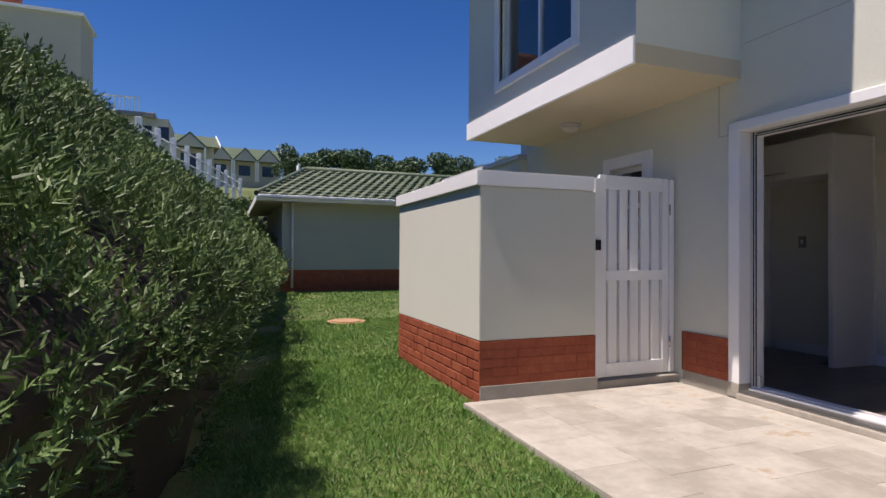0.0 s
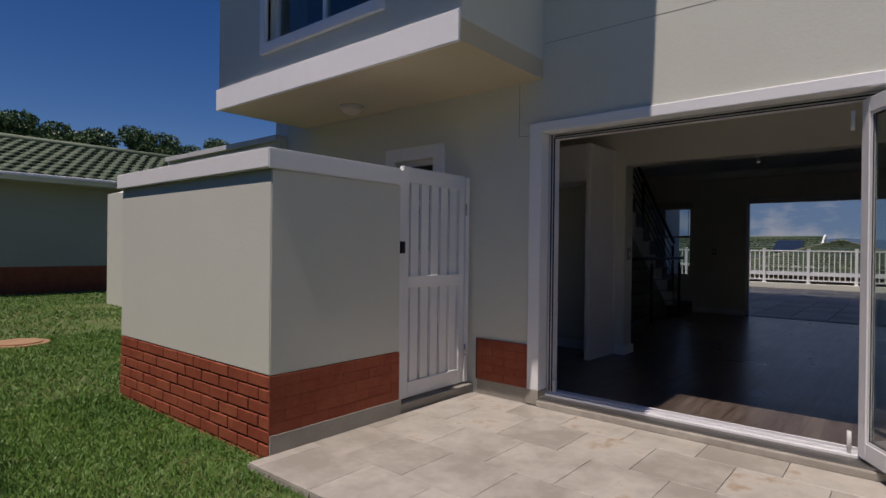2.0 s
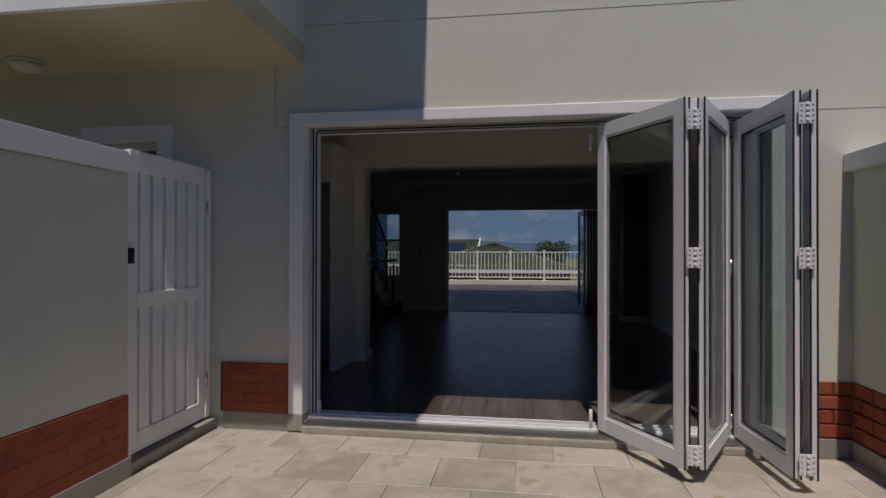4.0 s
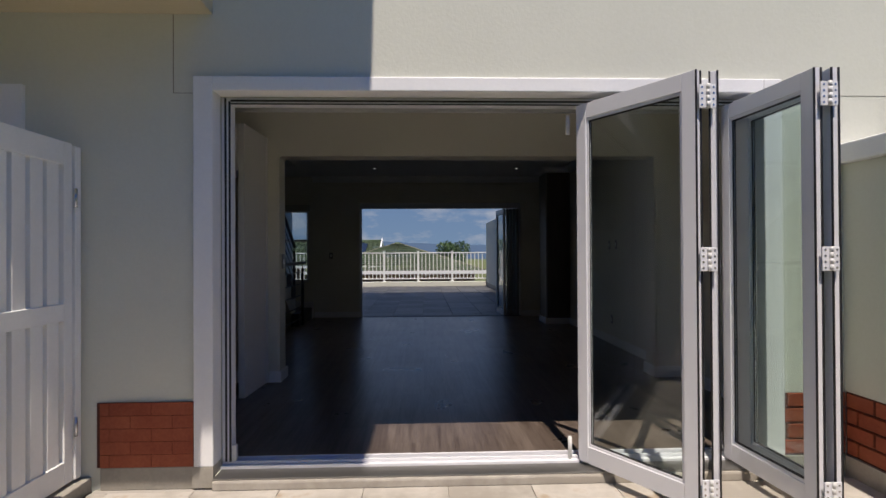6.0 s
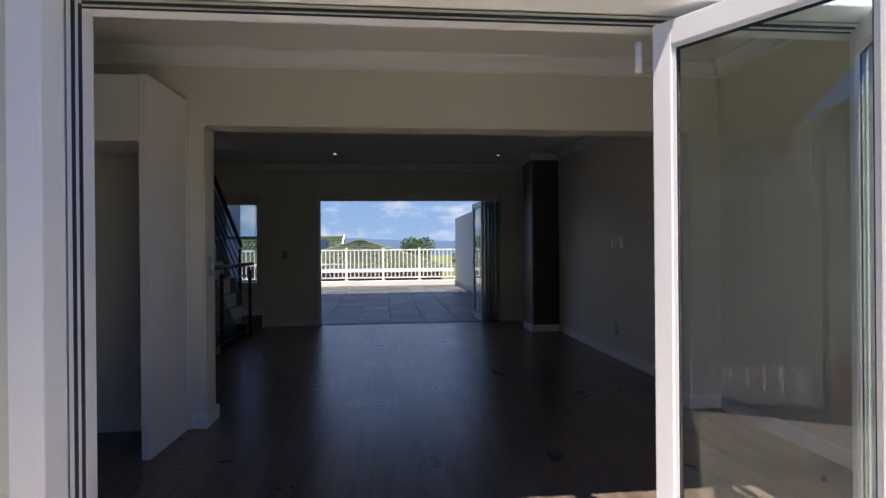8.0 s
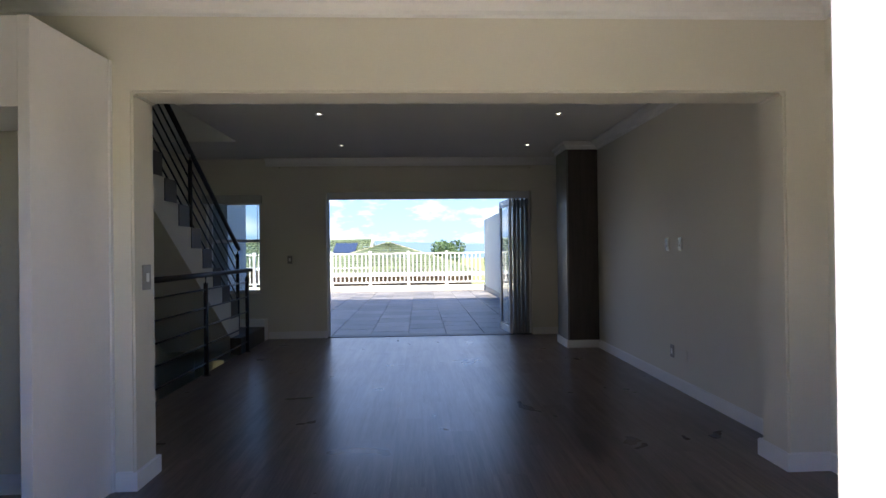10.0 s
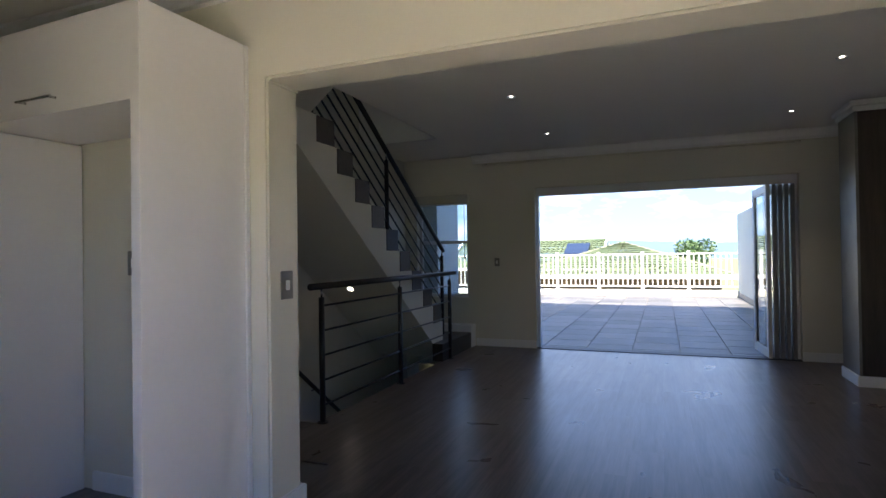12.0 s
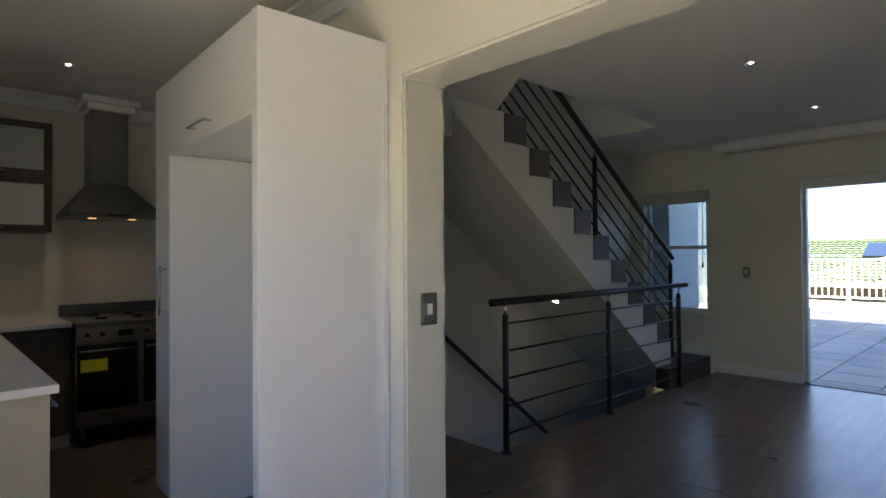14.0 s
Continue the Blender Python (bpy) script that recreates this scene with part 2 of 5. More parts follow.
# ---- mesh helpers ----
def box(bm, x0, x1, y0, y1, z0, z1, bevel=0.0):
    v = [bm.verts.new(p) for p in ((x0, y0, z0), (x1, y0, z0), (x1, y1, z0), (x0, y1, z0), (x0, y0, z1), (x1, y0, z1), (x1, y1, z1), (x0, y1, z1))]
    fs = [bm.faces.new([v[i] for i in q]) for q in ((3, 2, 1, 0), (4, 5, 6, 7), (0, 1, 5, 4), (1, 2, 6, 5), (2, 3, 7, 6), (3, 0, 4, 7))]
    if bevel:
        es = {e for f in fs for e in f.edges}
        bmesh.ops.bevel(bm, geom=list(es), offset=bevel, segments=2, profile=0.5, affect="EDGES")


def rod(bm, a, b, r, n=12, r2=None):
    a, b = Vector(a), Vector(b)
    q = (b - a).to_track_quat("Z", "Y")
    rings = []
    for p, rad in ((a, r), (b, r if r2 is None else r2)):
        rings.append([bm.verts.new(p + q @ Vector((rad * math.cos(2 * math.pi * i / n), rad * math.sin(2 * math.pi * i / n), 0))) for i in range(n)])
    for i in range(n):
        f = bm.faces.new((rings[0][i], rings[0][(i + 1) % n], rings[1][(i + 1) % n], rings[1][i]))
        f.smooth = True
    bm.faces.new(rings[0][::-1])
    bm.faces.new(rings[1])


def prism(bm, pts, axis, lo, hi):
    """A flat outline pts (two coordinates each) drawn out along axis from lo to hi."""
    def at(p, h):
        return {"x": (h, p[0], p[1]), "y": (p[0], h, p[1]), "z": (p[0], p[1], h)}[axis]
    a = [bm.verts.new(at(p, lo)) for p in pts]
    b = [bm.verts.new(at(p, hi)) for p in pts]
    n = len(pts)
    for i in range(n):
        bm.faces.new((a[i], a[(i + 1) % n], b[(i + 1) % n], b[i]))
    bm.faces.new(a[::-1])
    bm.faces.new(b)
    bmesh.ops.recalc_face_normals(bm, faces=bm.faces[:])


def mesh_of(name, bm, material):
    me = bpy.data.meshes.new(name)
    bm.to_mesh(me)
    bm.free()
    me.materials.append(material)
    return me


def part(name, bm, material, parent=None, label=""):
    ob = new(name, mesh_of(name, bm, material))
    ob.parent = parent
    return tagged(ob, label)


def boxes(name, material, parent, *bs, bevel=0.0, label=""):
    bm = bmesh.new()
    for b in bs:
        box(bm, *b, bevel=bevel)
    return part(name, bm, material, parent, label)


def rods(name, material, parent, *rs, label=""):
    bm = bmesh.new()
    for r in rs:
        rod(bm, *r)
    return part(name, bm, material, parent, label)


def thing(name, x=0, y=0, z=0, label="", category="", group="", kind=""):
    ob = new(name)
    ob.empty_display_size = 0.1
    ob.location = (x, y, z)
    return tagged(ob, label, category, group, kind)


def setting(name, material, *bs, label="", category="wall", bevel=0.0):
    ob = boxes(name, material, None, *bs, bevel=bevel)
    return tagged(ob, label, category, "", "structure")


def cut_wall(name, material, axis, lo, hi, a0, a1, z0, z1, holes, label):
    """A wall from lo to hi thick across axis, one mesh with openings (from, to, bottom, top) cut through it."""
    As = sorted({a0, a1, *[v for h in holes for v in h[:2]]})
    Zs = sorted({z0, z1, *[v for h in holes for v in h[2:]]})
    bm, seen = bmesh.new(), {}

    def at(a, z, d):
        if (a, z, d) not in seen:
            seen[a, z, d] = bm.verts.new((d, a, z) if axis == "x" else (a, d, z))
        return seen[a, z, d]

    def solid(i, j):
        if not (0 <= i < len(As) - 1 and 0 <= j < len(Zs) - 1):
            return False
        a, z = (As[i] + As[i + 1]) / 2, (Zs[j] + Zs[j + 1]) / 2
        return not any(h[0] < a < h[1] and h[2] < z < h[3] for h in holes)
    for i in range(len(As) - 1):
        for j in range(len(Zs) - 1):
            if not solid(i, j):
                continue
            c = [(As[i], Zs[j]), (As[i + 1], Zs[j]), (As[i + 1], Zs[j + 1]), (As[i], Zs[j + 1])]
            for d in (lo, hi):
                bm.faces.new([at(*q, d) for q in c])
            for k, (di, dj) in enumerate(((0, -1), (1, 0), (0, 1), (-1, 0))):
                if not solid(i + di, j + dj):
                    p, q = c[k], c[(k + 1) % 4]
                    bm.faces.new((at(*p, lo), at(*q, lo), at(*q, hi), at(*p, hi)))
    bmesh.ops.recalc_face_normals(bm, faces=bm.faces[:])
    return tagged(part(name, bm, material), label, "wall", "", "structure")


# ---- plan ----
FAC, FACI = 4.32, 4.58      # garden front of the house, outer and inner face
ARCH0, ARCH1 = 6.514, 6.755   # wall between kitchen and living room
FAR0, FAR1 = 11.76, 12.0    # terrace side
SIDE = 0.285                # long side wall, inner face
BACK = 7.62                 # kitchen's end wall
STAIRW = 5.87               # wall behind the stairs
PATIO, LAWN = -0.06, -0.10
CEILZ = 2.638
ROOFZ = 5.25
DY0, DY1, DTOP = 0.83, 3.90, 2.095      # folding door's opening
AY0, AY1, ATOP = 0.53, 4.105, 2.12      # opening between the rooms
TY0, TY1, TTOP = 0.90, 3.945, 2.148      # terrace door's opening
WY0, WY1, WZ0, WZ1 = 4.90, 5.68, 0.665, 2.10  # stair window

cut_wall("wall_garden", PLASTER, "x", FAC, FACI, -3.0, 7.35, -0.3, 5.2, [(DY0, DY1, -0.005, DTOP), (5.02, 5.52, 1.1, 2.0)], "beige painted plaster garden wall of the house")
bm = bmesh.new()
prism(bm, [(SIDE, 0), (AY0, 0), (AY0, ATOP), (AY1, ATOP), (AY1, 0), (5.95, 0), (5.95, CEILZ), (SIDE, CEILZ)], "x", ARCH0, ARCH1)
bmesh.ops.bevel(bm, geom=[e for e in bm.edges if all(0.001 < v.co.z < CEILZ - 0.01 for v in e.verts) or (abs(e.verts[0].co.z - e.verts[1].co.z) > 1 and AY0 - 0.01 < e.verts[0].co.y < AY1 + 0.01)], offset=0.012, segments=2, affect="EDGES")
tagged(part("wall_arch", bm, PLASTER_IN), "cream painted wall with a wide opening between kitchen and living room", "wall", "", "structure")
setting("wall_side", PLASTER_IN, (FACI, FAR1, SIDE - 0.22, SIDE, -0.3, 2.8), label="long cream painted side wall")
cut_wall("wall_kitchen_end", PLASTER_IN, "y", BACK, BACK + 0.2, FACI, 8.4, -0.3, 2.8, [(6.66, 7.24, 1.02, 2.05)], "cream painted kitchen end wall")
setting("wall_kitchen_side", PLASTER_IN, (8.2, 8.4, STAIRW + 0.2, BACK, -0.3, 2.8), label="cream painted kitchen side wall")
cut_wall("wall_terrace", PLASTER_IN, "x", FAR0, FAR1, SIDE - 0.22, STAIRW + 0.2, -2.8, 5.2, [(TY0, TY1, -0.025, TTOP), (WY0, WY1, WZ0, WZ1), (5.45, WY1, -0.7, -0.30)], "cream painted wall towards the terrace")
setting("wall_stairs", PLASTER_IN, (ARCH1, FAR0, STAIRW, STAIRW + 0.2, -2.8, 5.2), label="cream painted wall behind the staircase")
setting("ceiling", CEIL, (FACI, ARCH0, SIDE, BACK, CEILZ, CEILZ + 0.12), (ARCH0, 8.2, STAIRW + 0.2, BACK, CEILZ, CEILZ + 0.12), (ARCH0, ARCH1, SIDE, STAIRW + 0.2, CEILZ, CEILZ + 0.12), (ARCH1, FAR0, SIDE, 4.82, CEILZ, CEILZ + 0.12), (10.45, FAR0, 4.82, STAIRW, CEILZ, CEILZ + 0.12),
        label="flat matt off-white ceiling", category="ceiling")
setting("wall_upper_flight", CEIL, (ARCH1, 10.57, 4.70, 4.815, CEILZ + 0.12, 5.2), (10.455, 10.57, 4.815, STAIRW, CEILZ + 0.12, 5.2), label="plain wall of the stairwell above the ceiling")
setting("roof_slab", CEIL, (FAC, FAR1 + 0.3, -3.0, 8.4, 5.2, 5.35), label="plain roof slab over the house", category="roof")
setting("subfloor", GROUT, (FACI - 0.1, ARCH1, SIDE, BACK, -0.3, -0.012), (ARCH1, 8.2, STAIRW + 0.2, BACK, -0.3, -0.012), (ARCH1, FAR0, SIDE, 4.85, -0.3, -0.012), (ARCH1, 7.95, 4.85, STAIRW, -0.3, -0.012),
        label="screed under the floor boards", category="floor")
setting("basement_floor", PLASTER_IN, (ARCH1, FAR0, 4.0, STAIRW, -2.9, -2.8), (ARCH1, FAR0, 3.9, 4.0, -2.8, -0.3), (ARCH1 - 0.1, ARCH1, 4.0, STAIRW, -2.8, -0.3), label="plain lower level of the stairwell", category="floor")

# projecting upper room over the yard
OVX, OVY0, OVY1, OVZ = 3.27, 3.90, 6.98, 2.515
WOV0, WOV1 = 4.70, 6.12
cut_wall("wall_bay", PLASTER, "x", OVX, OVX + 0.2, OVY0, OVY1, OVZ + 0.15, 5.2, [(WOV0, WOV1, 2.99, 4.2)], "beige plaster bay of the upper floor")
setting("wall_bay_side", PLASTER, (OVX + 0.2, FAC, OVY0, OVY0 + 0.2, OVZ + 0.15, 5.2), label="beige plaster side of the upper bay")
setting("wall_bay_end", PLASTER, (OVX + 0.2, FAC, OVY1 - 0.2, OVY1, OVZ + 0.15, 5.2), label="beige plaster end of the upper bay")
# the patio's warm bounce light is painted into the soffit colour
SOFFIT = vary(mat("bounce_warmed_paint", (0.56, 0.5, 0.37), 0.8), (0.50, 0.435, 0.30), (0.55, 0.485, 0.35), 0.8, 50, 0.15)
setting("bay_soffit", SOFFIT, (OVX, FAC, OVY0, OVY1, OVZ, OVZ + 0.15), label="underside of the bay, warm bounce light put into its colour", category="ceiling")
setting("bay_band", TRIM, (OVX - 0.03, OVX - 0.002, OVY0 - 0.0, OVY1, OVZ - 0.01, OVZ + 0.2), label="white band along the bay's foot", category="trim", bevel=0.006)
setting("eaves", TRIM, (2.2, FAC, 2.955, 8.4, ROOFZ, ROOFZ + 0.12), label="projecting roof eaves", category="roof")

# low yard wall with its gate
LX, LY, LEND, LTOP = 2.295, 4.53, 6.72, 1.625
def ell(name, material, x, y, t, xe, ye, z0, z1, label, category="wall"):
    """An L in plan: one arm along y at x, one along x at y, t thick."""
    bm = bmesh.new()
    prism(bm, [(x, y), (xe, y), (xe, y + t), (x + t, y + t), (x + t, ye), (x, ye)], "z", z0, z1)
    bmesh.ops.bevel(bm, geom=bm.edges[:], offset=0.006, segments=2, affect="EDGES")
    tagged(part(name, bm, material), label, category, "", "structure")


ell("yard_wall", PLASTER, LX, LY, 0.22, 3.38, LEND, 0.405, LTOP, "low beige plaster yard wall")
ell("yard_wall_foot", MORTAR, LX + 0.012, LY + 0.012, 0.2, 3.38, LEND - 0.005, -0.2, 0.405, "mortar bed of the brick base")
ell("wall_coping", TRIM, LX - 0.035, LY - 0.025, 0.29, 3.355, LEND + 0.03, LTOP + 0.001, LTOP + 0.12, "white painted coping on the yard wall", "trim")
setting("yard_wall_back", PLASTER, (LX + 0.225, FAC, LEND - 0.2, LEND - 0.003, -0.2, LTOP - 0.002), label="beige plaster wall closing the yard")
# return wall beside the folding doors
setting("return_wall", PLASTER, (1.2, FAC, 0.17, 0.37, 0.405, 1.69), label="low beige plaster wall beside the patio", bevel=0.006)
setting("return_wall_foot", MORTAR, (1.2, FAC, 0.182, 0.358, -0.2, 0.405), label="mortar bed of the brick base")
setting("return_wall_coping", TRIM, (1.15, FAC, 0.12, 0.42, 1.69, 1.80), label="white painted coping", category="trim", bevel=0.008)
setting("patio_slab", PATIOGROUT, (2.16, FAC, -1.0, 4.53, -0.25, PATIO - 0.012), (2.52, FAC, 4.55, 6.6, -0.25, PATIO - 0.012), label="concrete bed of the patio", category="pavement")


# ---- garden front: trim, door surround, joints ----
bm = bmesh.new()
for b in ((4.295, 4.425, DY1 - 0.005, DY1 + 0.10, 0.05, DTOP + 0.075), (4.295, 4.425, DY0 - 0.10, DY0 + 0.005, 0.05, DTOP + 0.075), (4.295, 4.425, DY0 + 0.005, DY1 - 0.005, DTOP - 0.005, DTOP + 0.075)):
    box(bm, *b, bevel=0.006)
tagged(part("door_surround", bm, TRIM), "white painted plaster surround of the folding doors", "trim", "", "structure")
setting("surround_foot", PLINTH, (4.29, 4.425, DY1 - 0.007, DY1 + 0.104, PATIO, 0.05), (4.29, 4.425, DY0 - 0.104, DY0 + 0.007, PATIO, 0.05), label="grey tile foot of the door surround", category="trim")
JOINT = mat("dark_plaster_joint", (0.2, 0.18, 0.14), 0.9)
setting("plaster_joint", JOINT, (FAC - 0.0015, FAC + 0.01, 4.11, 4.114, 2.08, 2.51), (FAC - 0.0015, FAC + 0.01, 4.0, 4.11, 2.08, 2.083),
        (FAC - 0.0015, FAC + 0.01, -1.0, DY0 - 0.1, 2.08, 2.083), (FAC - 0.0015, FAC + 0.01, 0.0, 3.88, 2.79, 2.793), label="thin dark plaster joints", category="trim")
setting("sill_step", STONE, (4.25, 4.425, DY0 + 0.01, DY1 - 0.01, PATIO - 0.01, -0.012), label="stone step below the folding doors", category="trim", bevel=0.012)
setting("garden_window_surround", TRIM, (4.29, 4.33, 4.90, 5.02, 1.0, 2.12), (4.29, 4.33, 5.52, 5.64, 1.0, 2.12), (4.29, 4.33, 5.02, 5.52, 2.0, 2.12), (4.28, 4.33, 5.02, 5.52, 1.0, 1.1), label="white surround of the small yard window", category="trim", bevel=0.004)
setting("brick_bed_house", MORTAR, (FAC - 0.006, FAC + 0.01, DY1 + 0.105, 4.52, 0.05, 0.4), (FAC - 0.006, FAC + 0.01, 0.37, DY0 - 0.105, 0.05, 0.4), label="mortar bed of the brick base")


def window(name, x, y0, y1, z0, z1, bars_y=(), bars_z=(), label="", glass=None, w=0.045):
    """A framed window in a wall that faces along x."""
    win = thing(name, x, y0, z0, label, "window", "", "structure")
    def lb(*b):
        return (b[0], b[1], b[2] - y0, b[3] - y0, b[4] - z0, b[5] - z0)
    boxes("window_frame", ALU, win, lb(-0.03, 0.03, y0, y0 + w, z0, z1), lb(-0.03, 0.03, y1 - w, y1, z0, z1), lb(-0.03, 0.03, y0 + w, y1 - w, z0, z0 + w), lb(-0.03, 0.03, y0 + w, y1 - w, z1 - w, z1), bevel=0.004)
    for y in bars_y:
        boxes("mullion", ALU, win, lb(-0.025, 0.025, y - w / 2, y + w / 2, z0 + w, z1 - w), bevel=0.004)
    for z in bars_z:
        boxes("transom", ALU, win, lb(-0.026, 0.026, y0 + w, y1 - w, z - w / 2, z + w / 2), bevel=0.004)
    ys, zs = [y0, *bars_y, y1], [z0, *bars_z, z1]
    for a, b in zip(ys, ys[1:]):
        for c, d in zip(zs, zs[1:]):
            p = boxes("pane", glass or DARKPANE, win, lb(-0.003, 0.003, a + w / 2 + 0.002, b - w / 2 - 0.002, c + w / 2 + 0.002, d - w / 2 - 0.002))
            p.visible_shadow = False
    return win


window("window_1", OVX + 0.1, WOV0, WOV1, 2.99, 4.2, ((WOV0 + WOV1) / 2,), (), "white framed window of the upper bay with dark panes")
setting("bay_window_surround", TRIM, (OVX - 0.03, OVX + 0.03, WOV0 - 0.09, WOV0, 2.90, 4.3), (OVX - 0.03, OVX + 0.03, WOV1, WOV1 + 0.09, 2.90, 4.3), (OVX - 0.035, OVX + 0.03, WOV0, WOV1, 2.90, 2.99), label="white surround of the bay window", category="trim", bevel=0.004)
window("window_2", FAC + 0.1, 5.02, 5.52, 1.1, 2.0, (), (1.6,), "small white framed window behind the yard wall")
window("window_3", FAR0 + 0.12, WY0, WY1, WZ0, WZ1 - 0.0, (), (1.443,), "white framed stair window with a crossbar")
# added dark sheet: the room's shade behind the panes, set by its colour
setting("bay_dark_sheet", DARKWOOD, (OVX + 0.9, OVX + 0.95, OVY0 + 0.2, OVY1 - 0.2, OVZ + 0.15, 5.2), label="dark sheet standing in for the unlit upper room")

# soffit lamp
lamp = thing("bulkhead_lamp", 3.97, 5.78, OVZ, "round opal bulkhead lamp, unlit, under the bay", "lamp")
rods("base", PLASTIC, lamp, ((0, 0, -0.02), (0, 0, 0.0), 0.115, 28))
bm = bmesh.new()
bmesh.ops.create_uvsphere(bm, u_segments=24, v_segments=10, radius=0.1)
for v in bm.verts:
    v.co.z = -0.02 + min(v.co.z, 0) * 0.6
for f in bm.faces:
    f.smooth = True
part("diffuser", bm, OPAL, lamp)


# ---- yard gate ----
def yard_gate():
    x0, x1, y, zb, zt = 3.41, 4.285, 4.615, 0.02, 1.795
    g = thing("yard_gate", x0, y, zb, "white painted slatted yard gate, shut, between wall and house", "gate")
    def lb(a, b, c, d, e, f):
        return (a - x0, b - x0, c - y, d - y, e - zb, f - zb)
    boxes("gate_post", WHITEPAINT, g, lb(x0, 3.465, y - 0.035, y + 0.035, zb, zt - 0.045), bevel=0.004)
    boxes("gate_post", WHITEPAINT, g, lb(4.235, x1, y - 0.03, y + 0.03, zb, zt - 0.02), bevel=0.004)
    boxes("stile", WHITEPAINT, g, lb(3.472, 3.54, y - 0.02, y + 0.02, zb, zt - 0.01), bevel=0.004)
    boxes("stile", WHITEPAINT, g, lb(4.16, 4.228, y - 0.02, y + 0.02, zb, zt - 0.01), bevel=0.004)
    for z0, z1 in ((zb, 0.14), (0.86, 0.95), (1.665, zt - 0.01)):
        boxes("gate_rail", WHITEPAINT, g, lb(3.54, 4.16, y - 0.02, y + 0.02, z0, z1), bevel=0.004)
    n = 5
    step = (4.16 - 3.54) / n
    for i in range(n):
        a = 3.54 + 0.03 + i * (step - 0.006)
        boxes("slat", WHITEPAINT, g, lb(a, a + step - 0.036, y - 0.012, y + 0.012, 0.135, 1.67), bevel=0.003)
    boxes("latch", BLACK, g, lb(3.415, 3.455, y - 0.065, y - 0.035, 1.125, 1.215), bevel=0.004)
    for z in (0.25, 1.45):
        rods("hinge", CHROME, g, ((4.232 - x0, -0.034, z - zb), (4.232 - x0, -0.034, z - zb + 0.1), 0.009))


yard_gate()
setting("gate_threshold", PLINTH, (3.385, FAC, 4.55, 4.72, -0.2, 0.0), label="tiled threshold below the yard gate", category="trim", bevel=0.006)


setting("wall_side_low", PLASTER, (4.22, FACI, 7.355, 10.2, -0.3, 2.40), label="lower beige plaster wall beyond the yard")
setting("wall_side_inner", PLASTER_IN, (FACI - 0.1, FACI, 7.355, BACK + 0.2, 2.475, 2.8), label="short wall above the lower side wall")
setting("facade_ledge", LEDGE, (4.17, FACI + 0.05, 7.355, 10.25, 2.402, 2.47), label="pale ledge on the lower wall beyond the yard", category="trim", bevel=0.006)


# ---- brick bases and grey plinth tiles ----
def brick_mesh(l, h, d, edge=0.004):
    bm = bmesh.new()
    box(bm, -l / 2, l / 2, -d / 2, d / 2, -h / 2, h / 2)
    bmesh.ops.bevel(bm, geom=bm.edges[:], offset=edge, segments=1, affect="EDGES")
    return mesh_of("brick", bm, BRICK)


def brick_run(name, label, a, b, fixed, axis, z0, z1, face, j=0.011):
    """Courses of bricks on a wall face from a to b; face: the way out, +1 or -1."""
    host = thing(name, 0, 0, 0, label, "wall", "", "structure")
    bl, bh = 0.222, 0.073
    n = max(1, int(round((z1 - z0) / (bh + j))))
    h = (z1 - z0) / n - j
    edge = 0.004 if j > 0.006 else 0.001
    full = brick_mesh(bl, h, 0.03, edge)
    for k in range(n):
        s = a - (0.0 if k % 2 == 0 else (bl + j) / 2)
        while s < b - 0.02:
            e = min(s + bl, b)
            c = max(s, a)
            if e - c > 0.03:
                me = full if abs(e - c - bl) < 0.002 else brick_mesh(e - c, h, 0.03, edge)
                ob = new("brick", me)
                ob.parent = host
                mid, out = (c + e) / 2, fixed + face * (random.uniform(-0.002, 0.003) if j > 0.006 else random.uniform(0.0, 0.001))
                z = z0 + k * (h + j) + j + h / 2
                if axis == "y":
                    ob.location, ob.rotation_euler = (out, mid, z), (0, 0, math.pi / 2)
                else:
                    ob.location = (mid, out, z)
            s += bl + j


brick_run("brick_base_yard_side", "red face brick base of the yard wall", LY, LEND, LX + 0.012, "y", LAWN - 0.07, 0.40, -1)
brick_run("brick_base_yard_front", "red face brick base of the yard wall", LX, 3.38, LY + 0.012, "x", 0.05, 0.40, -1, 0.0014)
brick_run("brick_base_house", "red face brick base of the house wall", DY1 + 0.105, 4.50, FAC + 0.0, "y", 0.05, 0.40, -1, 0.0014)
brick_run("brick_base_house_end", "red face brick base of the house wall", 0.37, DY0 - 0.105, FAC + 0.003, "y", 0.05, 0.40, -1)
brick_run("brick_base_return", "red face brick base of the low patio wall", 1.2, FAC - 0.02, 0.358, "x", 0.05, 0.40, 1)
for nm, b in (("plinth_tiles_front", (LX + 0.004, 3.40, LY - 0.008, LY + 0.012, PATIO - 0.01, 0.05)), ("plinth_tiles_house", (FAC - 0.012, FAC, DY1 + 0.105, 4.5, PATIO - 0.01, 0.05)),
              ("plinth_tiles_house_end", (FAC - 0.012, FAC, 0.38, DY0 - 0.105, PATIO - 0.01, 0.05)), ("plinth_tiles_return", (1.2, FAC - 0.012, 0.358, 0.378, PATIO - 0.01, 0.05))):
    setting(nm, PLINTH, b, label="grey tile skirting at the patio's edge", category="trim", bevel=0.003)

